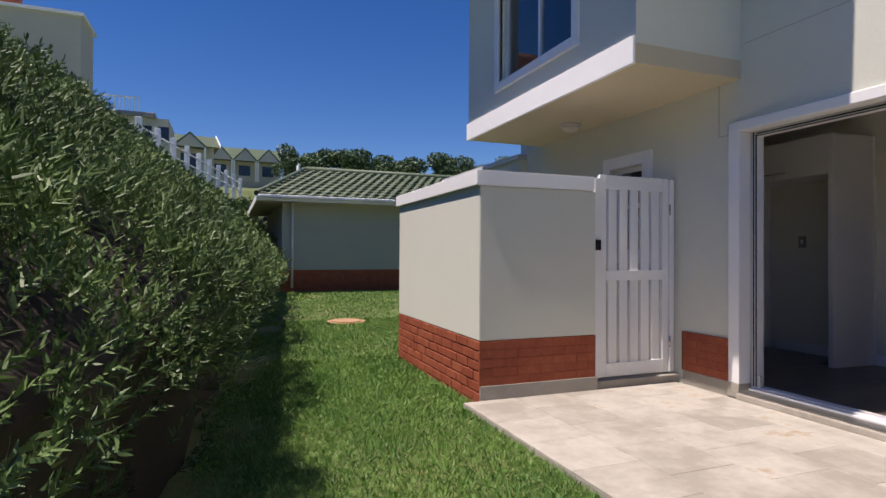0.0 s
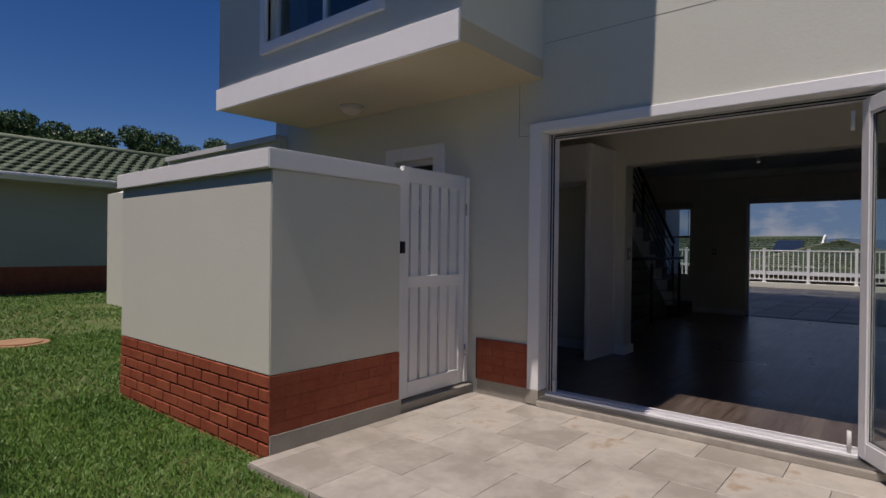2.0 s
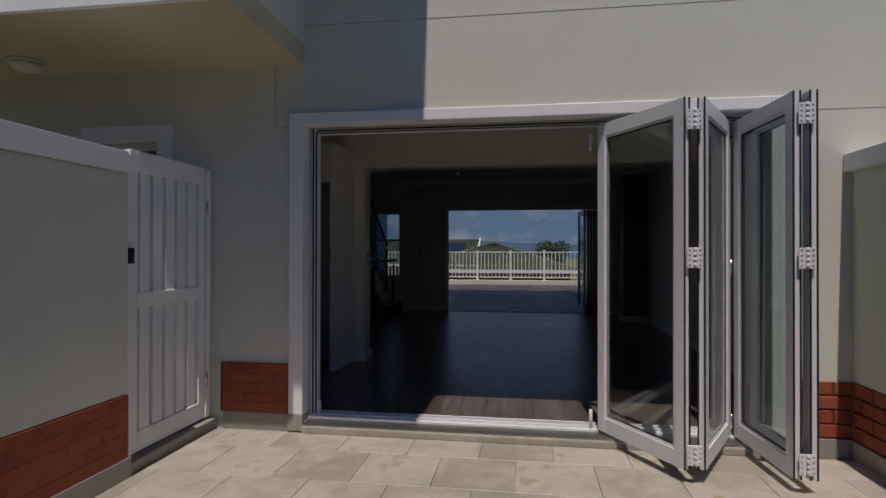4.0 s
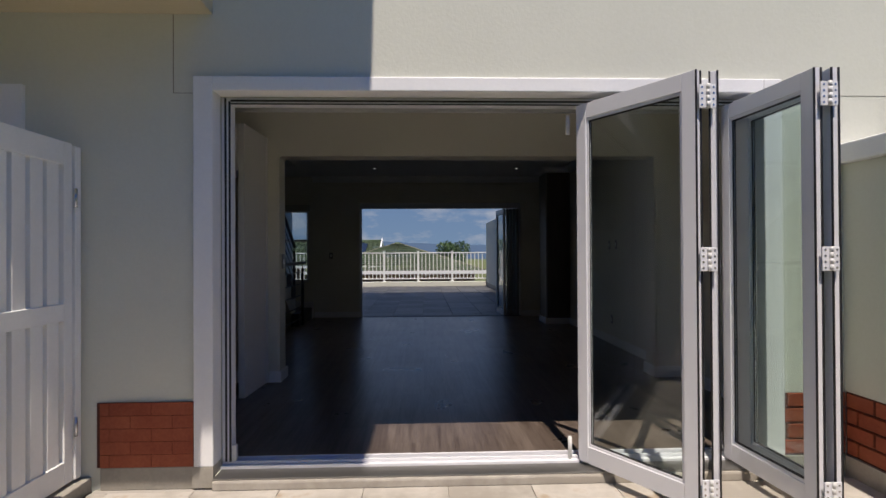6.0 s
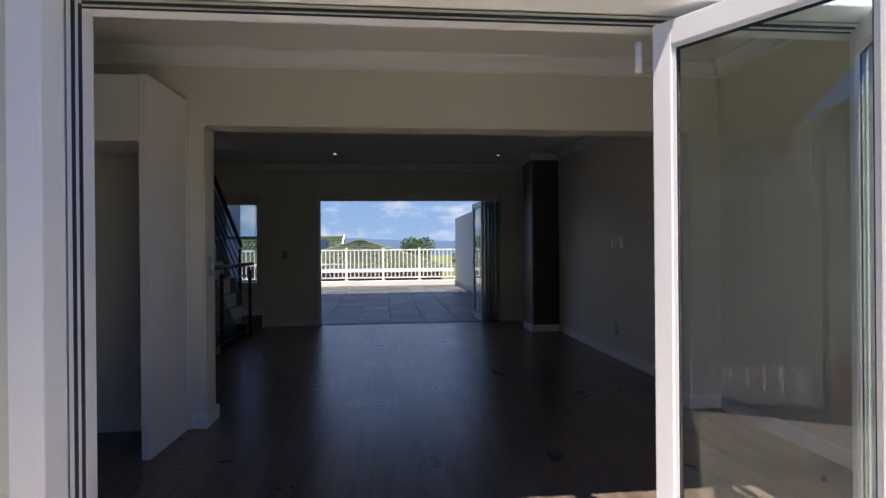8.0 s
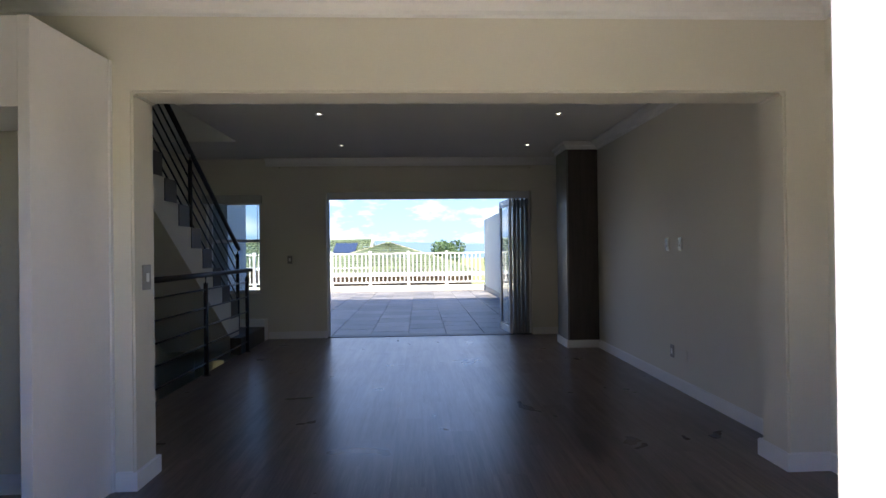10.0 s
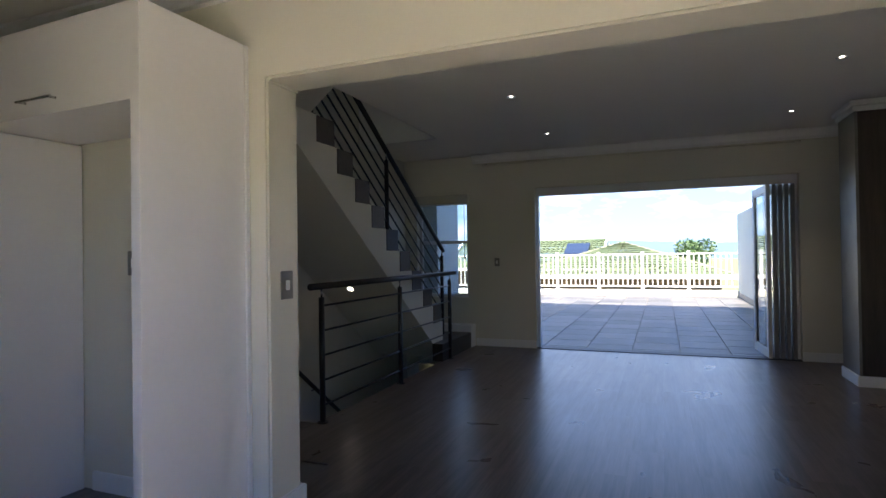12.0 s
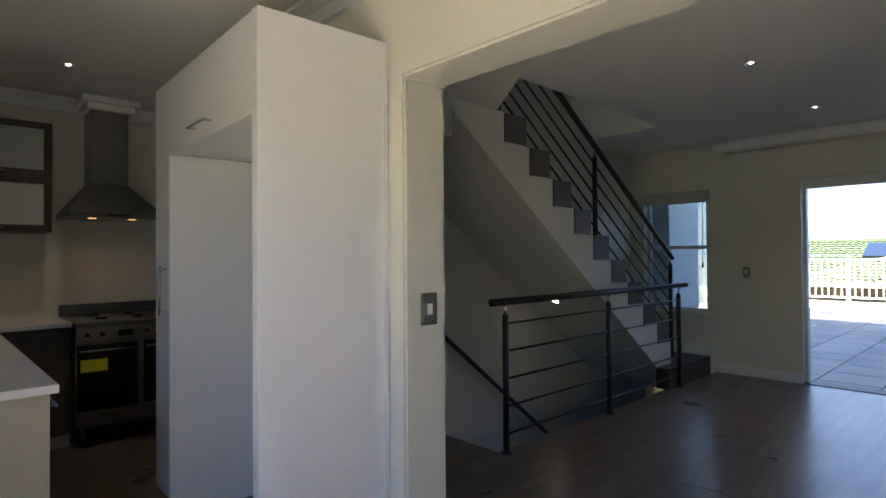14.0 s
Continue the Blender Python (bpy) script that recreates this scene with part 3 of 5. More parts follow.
# ---- folding doors ----
def leaf_frame(L, H, t=0.042, st=0.072, top=0.085, bot=0.095):
    """A leaf along +x from its hinge side, standing on z = 0."""
    bm = bmesh.new()
    box(bm, 0, st, -t / 2, t / 2, 0, H, bevel=0.003)
    box(bm, L - st, L, -t / 2, t / 2, 0, H, bevel=0.003)
    box(bm, st, L - st, -t / 2 + 0.001, t / 2 - 0.001, 0.0, bot, bevel=0.003)
    box(bm, st, L - st, -t / 2 + 0.001, t / 2 - 0.001, H - top, H, bevel=0.003)
    q = 0.014
    for a in ((st, st + q, bot, H - top), (L - st - q, L - st, bot, H - top), (st + q, L - st - q, bot, bot + q), (st + q, L - st - q, H - top - q, H - top)):
        box(bm, a[0], a[1], -t / 2 + 0.008, t / 2 - 0.008, a[2], a[3])
    return bm


def leaf(door, a, b, z0, H, finish=None):
    L = math.hypot(b[0] - a[0], b[1] - a[1])
    lf = part("leaf", leaf_frame(L, H), finish or ALU, door)
    lf.location = (a[0], a[1], z0)
    lf.rotation_euler = (0, 0, math.atan2(b[1] - a[1], b[0] - a[0]))
    st, top, bot = 0.086, 0.099, 0.109
    p = boxes("pane", GLASS, lf, (st, L - st, -0.004, 0.004, bot, H - top))
    p.visible_shadow = False
    e = 0.005
    boxes("gasket", RUBBER, lf, *[(x, x + e, s * 0.0065 - 0.002, s * 0.0065 + 0.002, bot, H - top) for x in (st, L - st - e) for s in (-1, 1)],
          *[(st + e, L - st - e, s * 0.0065 - 0.002, s * 0.0065 + 0.002, z, z + e) for z in (bot, H - top - e) for s in (-1, 1)])
    boxes("edge_seal", RUBBER, lf, (L, L + 0.006, -0.021, -0.013, 0, H), (L, L + 0.006, 0.013, 0.021, 0, H))
    return lf


def hinge(door, x, y, z, rot):
    h = boxes("hinge", ALU, door, (-0.008, 0.0, -0.04, 0.04, -0.055, 0.055), bevel=0.002)
    h.location, h.rotation_euler = (x, y, z), (0, 0, rot)
    rods("knuckle", PLASTIC, h, *[((-0.012, 0, z0), (-0.012, 0, z0 + 0.026), 0.009, 12) for z0 in (-0.052, -0.024, 0.004, 0.03)])
    rods("screw", CHROME, h, *[((-0.0095, s * 0.027, zz), (-0.0075, s * 0.027, zz), 0.005, 10) for s in (-1, 1) for zz in (-0.04, -0.013, 0.014, 0.041)])


def folding_door():
    d = thing("folding_door", 0, 0, 0, "white aluminium folding glass door, folded open onto the patio", "door")
    w = 0.06
    bm = bmesh.new()
    for b in ((4.43, 4.50, DY1 - w, DY1 - 0.006, 0.03, DTOP - 0.006), (4.43, 4.50, DY0 + 0.006, DY0 + w, 0.03, DTOP - 0.006), (4.43, 4.50, DY0 + w, DY1 - w, DTOP - 0.045, DTOP - 0.006)):
        box(bm, *b, bevel=0.003)
    part("outer_frame", bm, ALU, d)
    boxes("jamb_seal", RUBBER, d, (4.424, 4.43, DY1 - 0.035, DY1 - 0.025, 0.03, DTOP - 0.01), (4.424, 4.43, DY1 - 0.058, DY1 - 0.048, 0.03, DTOP - 0.03), (4.424, 4.43, DY0 + w, DY1 - w, DTOP - 0.03, DTOP - 0.02),
          (4.424, 4.43, DY0 + w, DY1 - w, DTOP - 0.046, DTOP - 0.04))
    boxes("bottom_track", ALU, d, (4.40, 4.54, DY0 + 0.006, DY1 - 0.006, -0.012, 0.012), (4.43, 4.445, DY0 + 0.006, DY1 - 0.006, 0.012, 0.03), (4.49, 4.505, DY0 + 0.006, DY1 - 0.006, 0.012, 0.034), bevel=0.003)
    boxes("track_groove", RUBBER, d, (4.455, 4.48, DY0 + 0.07, DY1 - 0.07, 0.012, 0.0135))
    boxes("track_nose", PEWTER, d, (4.262, 4.40, DY0 + 0.012, DY1 - 0.012, -0.0115, -0.002), bevel=0.003)
    z0, H = 0.015, 2.025
    leaf(d, (4.408, 1.856), (3.762, 1.482), z0, H)
    leaf(d, (4.41, 1.06), (3.772, 1.402), z0, H)
    leaf(d, (4.41, 1.0), (3.715, 0.95), z0, H)
    leaf(d, (4.41, 0.885), (3.712, 0.87), z0, H)
    for x, y, r in ((3.75, 1.445, 0.0), (3.698, 0.91, 0.0)):
        for z in (0.10, 1.165, 1.915):
            hinge(d, x, y, z, r)
    for z in (0.1, 1.10, 1.9):
        rods("inner_hinge", CHROME, d, ((4.425, 1.03, z - 0.05), (4.425, 1.03, z + 0.05), 0.011))
    rods("pivot", PLASTIC, d, ((4.425, 1.915, 0.012), (4.425, 1.915, 0.14), 0.012), ((4.425, 1.915, 1.88), (4.425, 1.915, 1.99), 0.012))
    boxes("stop_block", PLASTIC, d, (4.43, 4.46, DY1 - 0.085, DY1 - 0.06, 0.03, 0.12), bevel=0.003)


folding_door()


def terrace_door():
    d = thing("terrace_folding_door", 0, 0, 0, "aluminium folding glass door, leaves coloured dark for backlight, stacked open at the terrace", "door")
    x = FAR0 + 0.12
    bm = bmesh.new()
    for b in ((x - 0.04, x + 0.04, TY1 - 0.03, TY1, 0.0, TTOP), (x - 0.04, x + 0.04, TY0, TY0 + 0.03, 0.0, TTOP), (x - 0.04, x + 0.04, TY0 + 0.03, TY1 - 0.03, TTOP - 0.105, TTOP)):
        box(bm, *b, bevel=0.003)
    part("outer_frame", bm, ALU, d)
    boxes("bottom_track", RUBBER, d, (FAR0 - 0.01, x + 0.05, TY0, TY1, -0.02, 0.006))
    for i in range(5):
        y = 0.965 + i * 0.062
        # all but the last leaf take the dark colour that imitates backlight
        lf = leaf(d, (x - 0.12, y), (x + 0.58, y + (0.05 if i == 4 else 0.0)), 0.012, 2.02, ALU if i == 4 else GREY_BACKLIT_ALU)
    return d


terrace_door()


# ---- inside: skirting, cornice, ceiling lamps ----
def skirting(name, runs):
    bm = bmesh.new()
    for x0, x1, y0, y1 in runs:
        box(bm, x0, x1, y0, y1, 0.0, 0.105)
    bmesh.ops.bevel(bm, geom=[e for e in bm.edges if all(v.co.z > 0.1 for v in e.verts)], offset=0.008, segments=2, affect="EDGES")
    tagged(part(name, bm, TRIM), "white painted skirting board", "baseboard", "", "structure")


s = 0.018
skirting("baseboard_kitchen", [(FACI, ARCH0 - s, SIDE, SIDE + s), (ARCH0 - s, ARCH0, SIDE, AY0), (ARCH0 - s, ARCH0, AY1, 4.2), (ARCH0 - s, ARCH1 + s, AY1 - s, AY1), (ARCH0 - s, ARCH1 + s, AY0, AY0 + s), (FACI, FACI + s, 3.92, 4.7), (ARCH0 - 0.01, ARCH0, 4.34, 5.3)])
skirting("baseboard_living", [(ARCH1, 10.505, SIDE, SIDE + s), (ARCH1, ARCH1 + s, SIDE + s, AY0), (11.06, FAR0, SIDE, SIDE + s), (FAR0 - s, FAR0, SIDE + s, TY0), (FAR0 - s, FAR0, TY1, 4.79), (ARCH1, ARCH1 + s, AY1, 4.8)])


def cornice(name, runs, d=0.1):
    """Crown moulding; runs: axis, from, to, wall's place, way into the room."""
    prof = ((0, 0), (d, 0), (d, -0.018), (d * 0.72, -0.03), (d * 0.42, -0.05), (d * 0.22, -0.078), (d * 0.2, -0.1), (0, -0.11))
    bm = bmesh.new()
    for axis, a, b, at, way in runs:
        pts = [(at + way * u, CEILZ + v) for u, v in prof]
        prism(bm, pts, axis, a, b)
    tagged(part(name, bm, TRIM), "white moulded ceiling cornice", "trim", "", "structure")


cornice("cornice_kitchen", [("x", FACI, 8.2, BACK, -1), ("y", SIDE, 5.95, ARCH0, -1), ("y", SIDE, BACK, FACI, 1), ("x", FACI, ARCH0, SIDE, 1)])
cornice("cornice_living", [("y", SIDE, 4.815, FAR0, -1), ("x", ARCH1, FAR0, SIDE, 1), ("y", SIDE, 4.40, ARCH1, 1)])


def downlight(x, y, power=3.0, z=CEILZ, group="ceiling downlights"):
    d = thing("downlight", x, y, z, "small round recessed ceiling downlight, lit", "lamp", group)
    bm = bmesh.new()
    bmesh.ops.create_cone(bm, cap_ends=False, segments=24, radius1=0.04, radius2=0.02, depth=0.008)
    bmesh.ops.translate(bm, verts=bm.verts[:], vec=(0, 0, -0.004))
    part("bezel", bm, CHROME, d)
    rods("bulb", LAMPGLOW, d, ((0, 0, -0.006), (0, 0, -0.001), 0.014, 20))
    lamp = new("downlight_beam", bpy.data.lights.new("downlight_beam", "SPOT"))
    lamp.data.energy, lamp.data.spot_size, lamp.data.spot_blend, lamp.data.shadow_soft_size = power, radians(100), 0.9, 0.03
    lamp.data.color = (1.0, 0.92, 0.8)
    lamp.location = (x, y, z - 0.02)
    return d


KLX, KLY = 5.75, 6.64
for x, y in ((9.078, 3.563), (9.078, 1.15), (10.714, 3.568), (10.714, 1.155), (KLX, KLY)):
    downlight(x, y, 1.0 if x == KLX else 1.5)


def plate(name, label, m, toggles=1, w=0.07, h=0.115, category="switch"):
    """A wall plate facing -y in its own axes."""
    p = thing(name, 0, 0, 0, label, category)
    boxes("cover", PEWTER, p, (-w / 2, w / 2, -0.009, 0.0, -h / 2, h / 2), bevel=0.004)
    for i in range(toggles):
        x = (i - (toggles - 1) / 2) * 0.032
        boxes("rocker", WHITEPAINT, p, (x - 0.015, x + 0.015, -0.013, -0.009, -0.024, 0.024), bevel=0.002)
    p.matrix_basis = m
    return p


plate("light_switch", "satin steel light switch on the wall opening's side", pose(6.645, AY1 - 0.0005, 1.127), 1, 0.092, 0.14)
plate("light_switch", "satin steel light switch in the fridge recess", pose(ARCH0 - 0.0005, 4.977, 1.245, 0, 0, -90), 1, 0.09, 0.13)
plate("light_switch", "satin steel light switch beside the terrace door", pose(FAR0 - 0.0005, 4.481, 1.157, 0, 0, -90), 1)
for x in (8.54, 8.285):
    plate("light_switch", "satin steel light switch on the long side wall", pose(x, SIDE + 0.0005, 1.293, 0, 0, 180), 1)
plate("wall_socket", "satin steel wall socket with a plug", pose(8.465, SIDE + 0.0005, 0.32, 0, 0, 180), 1, category="socket")
bl = thing("blank_plate", 8.235, SIDE + 0.0005, 0.32, "pale blank wall plate above the skirting", "socket")
boxes("cover", PLASTER_IN, bl, (-0.05, 0.05, 0.0, 0.008, -0.05, 0.05), bevel=0.003)

# curtain rod
rodt = thing("curtain_rod", FAR0 - 0.07, 0.95, 2.49, "thin pale curtain rod above the terrace door", "curtain rod")
rods("rod", PLASTER_IN, rodt, ((0, 0, 0), (0, 3.64, 0), 0.009))
for y in (0.06, 1.8, 3.55):
    rods("bracket", PLASTER_IN, rodt, ((0, y, 0), (0.07, y, 0), 0.008))
for y in (-0.03, 3.67):
    rods("finial", PLASTER_IN, rodt, ((0, y - 0.03, 0), (0, y + 0.03, 0), 0.016))
blind = thing("roller_blind", FAR0 - 0.03, WY0 - 0.03, 1.985, "rolled up fabric blind above the stair window", "blind")
boxes("cassette", BLIND, blind, (-0.05, 0.028, 0, 0.84, 0.0, 0.12), bevel=0.008)
boxes("hem_bar", ALU, blind, (-0.02, 0.01, 0.01, 0.83, -0.02, 0.0), bevel=0.003)
rods("pull_cord", WHITEPAINT, blind, ((-0.03, 0.06, 0.0), (-0.03, 0.06, -0.72), 0.004, 6))
rods("cord_weight", BLACK, blind, ((-0.03, 0.06, -0.78), (-0.03, 0.06, -0.72), 0.012, 8, 0.005))

# clad flue beside the terrace door
col = thing("clad_flue", 10.533, SIDE, 0, "dark wood clad chimney breast, side sheen added as a steel sheet", "chimney breast")
CW, CD = 0.405, 0.50
boxes("cladding", CLAD, col, (0, CD, 0.0, CW, 0.0, CEILZ - 0.1), bevel=0.004)
# added steel sheet imitates light reflected by the glossy wood side
boxes("side_sheen", STEEL, col, (-0.004, 0.004, CW - 0.02, CW + 0.004, 0.105, CEILZ - 0.1), (0.004, CD, CW + 0.001, CW + 0.004, 0.105, CEILZ - 0.1))
boxes("crown", TRIM, col, (-0.05, CD + 0.05, 0, CW + 0.05, CEILZ - 0.05, CEILZ - 0.002), (-0.025, CD + 0.025, 0, CW + 0.025, CEILZ - 0.1, CEILZ - 0.05), bevel=0.01)
boxes("foot_board", TRIM, col, (-0.018, -0.001, 0.0, CW + 0.02, 0.0, 0.1), (-0.001, CD, CW + 0.001, CW + 0.02, 0.0, 0.1), bevel=0.004)


# ---- staircase ----
RISE, RUN, NX = 0.2194, 0.30, 8.153   # nose of the eleventh tread at NX
SY0, TOPZ = 4.94, 0.2194 * 11


def nose(k):
    return NX + (11 - k) * RUN


def under(x):
    """Height of the flight's sloping underside."""
    return TOPZ - (x - NX) * RISE / RUN - 0.47


def staircase():
    st = thing("staircase", 0, 0, 0, "plastered staircase with dark wooden treads and an open side", "staircase")
    bm = bmesh.new()
    saw = [(nose(2), max(0.0, under(nose(2)))), (nose(2), RISE * 2)]
    for k in range(2, 11):
        saw += [(nose(k + 1), RISE * k), (nose(k + 1), RISE * (k + 1))]
    saw += [(7.62, TOPZ), (7.62, under(7.62))]
    if under(nose(2)) < 0:
        saw.append((NX + (TOPZ - 0.47) * RUN / RISE, 0.0))
    prism(bm, saw, "y", SY0, STAIRW - 0.002)
    part("waist", bm, PLASTER_IN, st)
    boxes("top_landing", PLASTER_IN, st, (ARCH1 + 0.003, 7.618, SY0, STAIRW - 0.002, 2.16, TOPZ))
    # sloping soffit of the next flight, from the landing's edge up to the ceiling
    bm = bmesh.new()
    low = [bm.verts.new(p) for p in ((ARCH1 + 0.003, SY0 - 0.001, TOPZ - 0.002), (8.075, SY0 - 0.001, TOPZ - 0.002), (7.89, 4.46, CEILZ - 0.003), (ARCH1 + 0.003, 4.46, CEILZ - 0.003))]
    high = [bm.verts.new(p) for p in ((ARCH1 + 0.003, SY0 - 0.001, CEILZ + 0.1), (8.075, SY0 - 0.001, CEILZ + 0.1))]
    for q in ((low[3], low[2], low[1], low[0]), (low[0], low[1], high[1], high[0]), (high[0], high[1], low[2], low[3]), (low[1], low[2], high[1]), (low[0], high[0], low[3])):
        bm.faces.new(q)
    bmesh.ops.recalc_face_normals(bm, faces=bm.faces[:])
    part("upper_soffit", bm, PLASTER_IN, st)
    for k in range(2, 12):
        boxes("tread", DARKWOOD, st, (nose(k + 1) - 0.005, nose(k) + 0.015, SY0 + 0.012, STAIRW - 0.003, RISE * k, RISE * k + 0.012), bevel=0.003)
        boxes("riser", DARKWOOD, st, (nose(k) + 0.001, nose(k) + 0.009, SY0 + 0.012, STAIRW - 0.003, RISE * (k - 1) + 0.013, RISE * k - 0.001))
    for k in range(2, 11):
        boxes("step_skirting", STEPTILE, st, (nose(k + 1) + 0.012, nose(k) - 0.035, SY0 - 0.002, SY0 + 0.009, RISE * k + 0.001, RISE * (k + 1) - 0.004), bevel=0.002)
    boxes("bottom_landing", DARKWOOD, st, (nose(2) - 0.35, FAR0 - 0.2, 4.805, SY0 - 0.003, 0.0, 0.207), (nose(2) + 0.012, FAR0 - 0.2, SY0 - 0.003, STAIRW - 0.003, 0.0, 0.207), bevel=0.003)
    boxes("wall_string", TRIM, st, (FAR0 - 0.198, FAR0 - 0.003, 4.805, STAIRW - 0.003, 0.0, 0.3))
    # balustrade
    y = SY0 + 0.05

    def up(x, f):
        a, b = TOPZ - (x - NX) * RISE / RUN, 1.317 + (11.03 - x) * 0.659
        return (x, y, a + (b - a) * f)
    rods("handrail", BLACK, st, (up(11.03, 1.0), up(8.0, 1.0), 0.026, 16))
    for f in (0.17, 0.33, 0.49, 0.65, 0.81):
        rods("bar", BLACK, st, (up(10.98, f), up(8.0, f), 0.009, 8))
    for x in (10.98, 9.47, 8.15):
        z, h = up(x, 0)[2], up(x, 1)[2]
        rods("baluster", BLACK, st, ((x, y, z - 0.1), (x, y, h - 0.1), 0.022, 14))
        rods("spigot", CHROME, st, ((x, y, h - 0.1), (x, y, h - 0.01), 0.008, 8))


staircase()


def stair_lamp(x, y):
    """Recessed in the flight's sloping underside."""
    slope = RISE / RUN
    d = thing("stair_lamp", x, y, under(x), "small round lamp in the underside of the stairs, lit", "lamp")
    dn = Vector((-slope, 0, -1)).normalized()
    rods("bezel", CHROME, d, (dn * 0.0005, dn * 0.008, 0.042, 20))
    rods("bulb", LAMPGLOW, d, (dn * 0.008, dn * 0.012, 0.032, 20))


stair_lamp(9.55, 5.48)


def lower_stairs():
    st = thing("lower_stairs", 0, 0, 0, "dark wooden stairs leading down below the staircase", "staircase")
    for k in range(1, 13):
        x = 7.95 + (k - 1) * 0.255
        boxes("tread", DARKWOOD, st, (x, x + 0.275, 4.86, STAIRW - 0.003, -0.2 * k - 0.03, -0.2 * k), bevel=0.003)
        boxes("riser", PLASTER_IN, st, (x - 0.012, x - 0.001, 4.86, STAIRW - 0.003, -0.2 * k + 0.001, -0.2 * (k - 1) - 0.031))
    a, b = Vector((7.75, STAIRW - 0.06, 1.14)), Vector((11.0, STAIRW - 0.06, -1.42))
    rods("handrail", BLACK, st, (a, b, 0.022, 14))
    for f in (0.1, 0.5, 0.9):
        p = a.lerp(b, f)
        rods("bracket", BLACK, st, (p, p + Vector((0, 0.058, -0.02)), 0.008, 8))


lower_stairs()


def guard_rail():
    g = thing("guard_rail", 7.83, 4.79, 0, "black steel guard rail round the stairwell", "railing")
    rods("top_rail", BLACK, g, ((0.0, 0, 1.04), (3.07, 0, 1.04), 0.026, 18))
    for x in (0.145, 1.507, 2.887):
        rods("post", BLACK, g, ((x, 0, 0.0), (x, 0, 0.955), 0.0225, 16))
        rods("foot_plate", BLACK, g, ((x, 0, 0.0), (x, 0, 0.008), 0.04, 16))
        rods("spigot", CHROME, g, ((x, 0, 0.955), (x, 0, 1.02), 0.008, 8))
    for i in range(5):
        z = 0.13 + i * 0.19
        rods("bar", BLACK, g, ((0.147, 0, z), (2.885, 0, z), 0.0085, 10))


guard_rail()


# ---- kitchen ----
def bar_handle(name, parent, a, b, out, r=0.006, label="brushed steel bar handle"):
    a, b, out = Vector(a), Vector(b), Vector(out)
    d = (b - a).normalized()
    bm = bmesh.new()
    rod(bm, a + out - d * 0.015, b + out + d * 0.015, r, 12)
    rod(bm, a, a + out, r * 0.9, 10)
    rod(bm, b, b + out, r * 0.9, 10)
    return part(name, bm, CHROME, parent, label)


def tall_cabinet():
    x0, x1, y0, yn, y1, zt = 5.935, ARCH0 - 0.004, 4.242, 5.387, 5.652, 2.29
    c = thing("tall_cabinet", x0, y0, 0, "white melamine tall cabinet with an empty fridge recess", "cabinet")
    c.rotation_euler = (0, 0, radians(-2.5))
    def lb(*b):
        return (b[0] - x0, b[1] - x0, b[2] - y0, b[3] - y0, b[4], b[5])
    boxes("side_panel", MELAMINE, c, lb(x0 - 0.004, x1, y0, y0 + 0.052, 0.0, zt), bevel=0.002)
    boxes("end_strip", MELAMINE, c, lb(x1 - 0.025, x1 - 0.001, y0 - 0.012, y0 - 0.001, 0.0, zt - 0.004), bevel=0.002)
    boxes("recess_panel", MELAMINE, c, lb(x0, x1 - 0.055, yn, yn + 0.018, 0.0, 1.9), bevel=0.002)
    boxes("bridge_box", MELAMINE, c, lb(x0 + 0.022, x1 - 0.065, y0 + 0.055, y1, 1.905, zt - 0.002), bevel=0.002)
    door = boxes("bridge_door", MELAMINE, c, lb(x0, x0 + 0.019, y0 + 0.055, yn + 0.015, 1.897, zt), bevel=0.002)
    bar_handle("handle", door, (-0.0, 0.52, 1.96), (-0.0, 0.73, 1.96), (-0.032, 0, 0))
    boxes("pantry_box", MELAMINE, c, lb(x0 + 0.022, x1 - 0.065, yn + 0.02, y1, 0.1, 1.9), bevel=0.002)
    pd = boxes("pantry_door", MELAMINE, c, lb(x0, x0 + 0.019, yn + 0.02, y1 + 0.002, 0.1, zt), bevel=0.002)
    bar_handle("handle", pd, (0.0, yn + 0.065 - y0, 1.07), (0.0, yn + 0.065 - y0, 1.30), (-0.032, 0, 0), 0.007)
    boxes("plinth", DARKWOOD, c, lb(x0 + 0.05, x1 - 0.065, yn + 0.02, y1 - 0.01, 0.0, 0.098))


tall_cabinet()


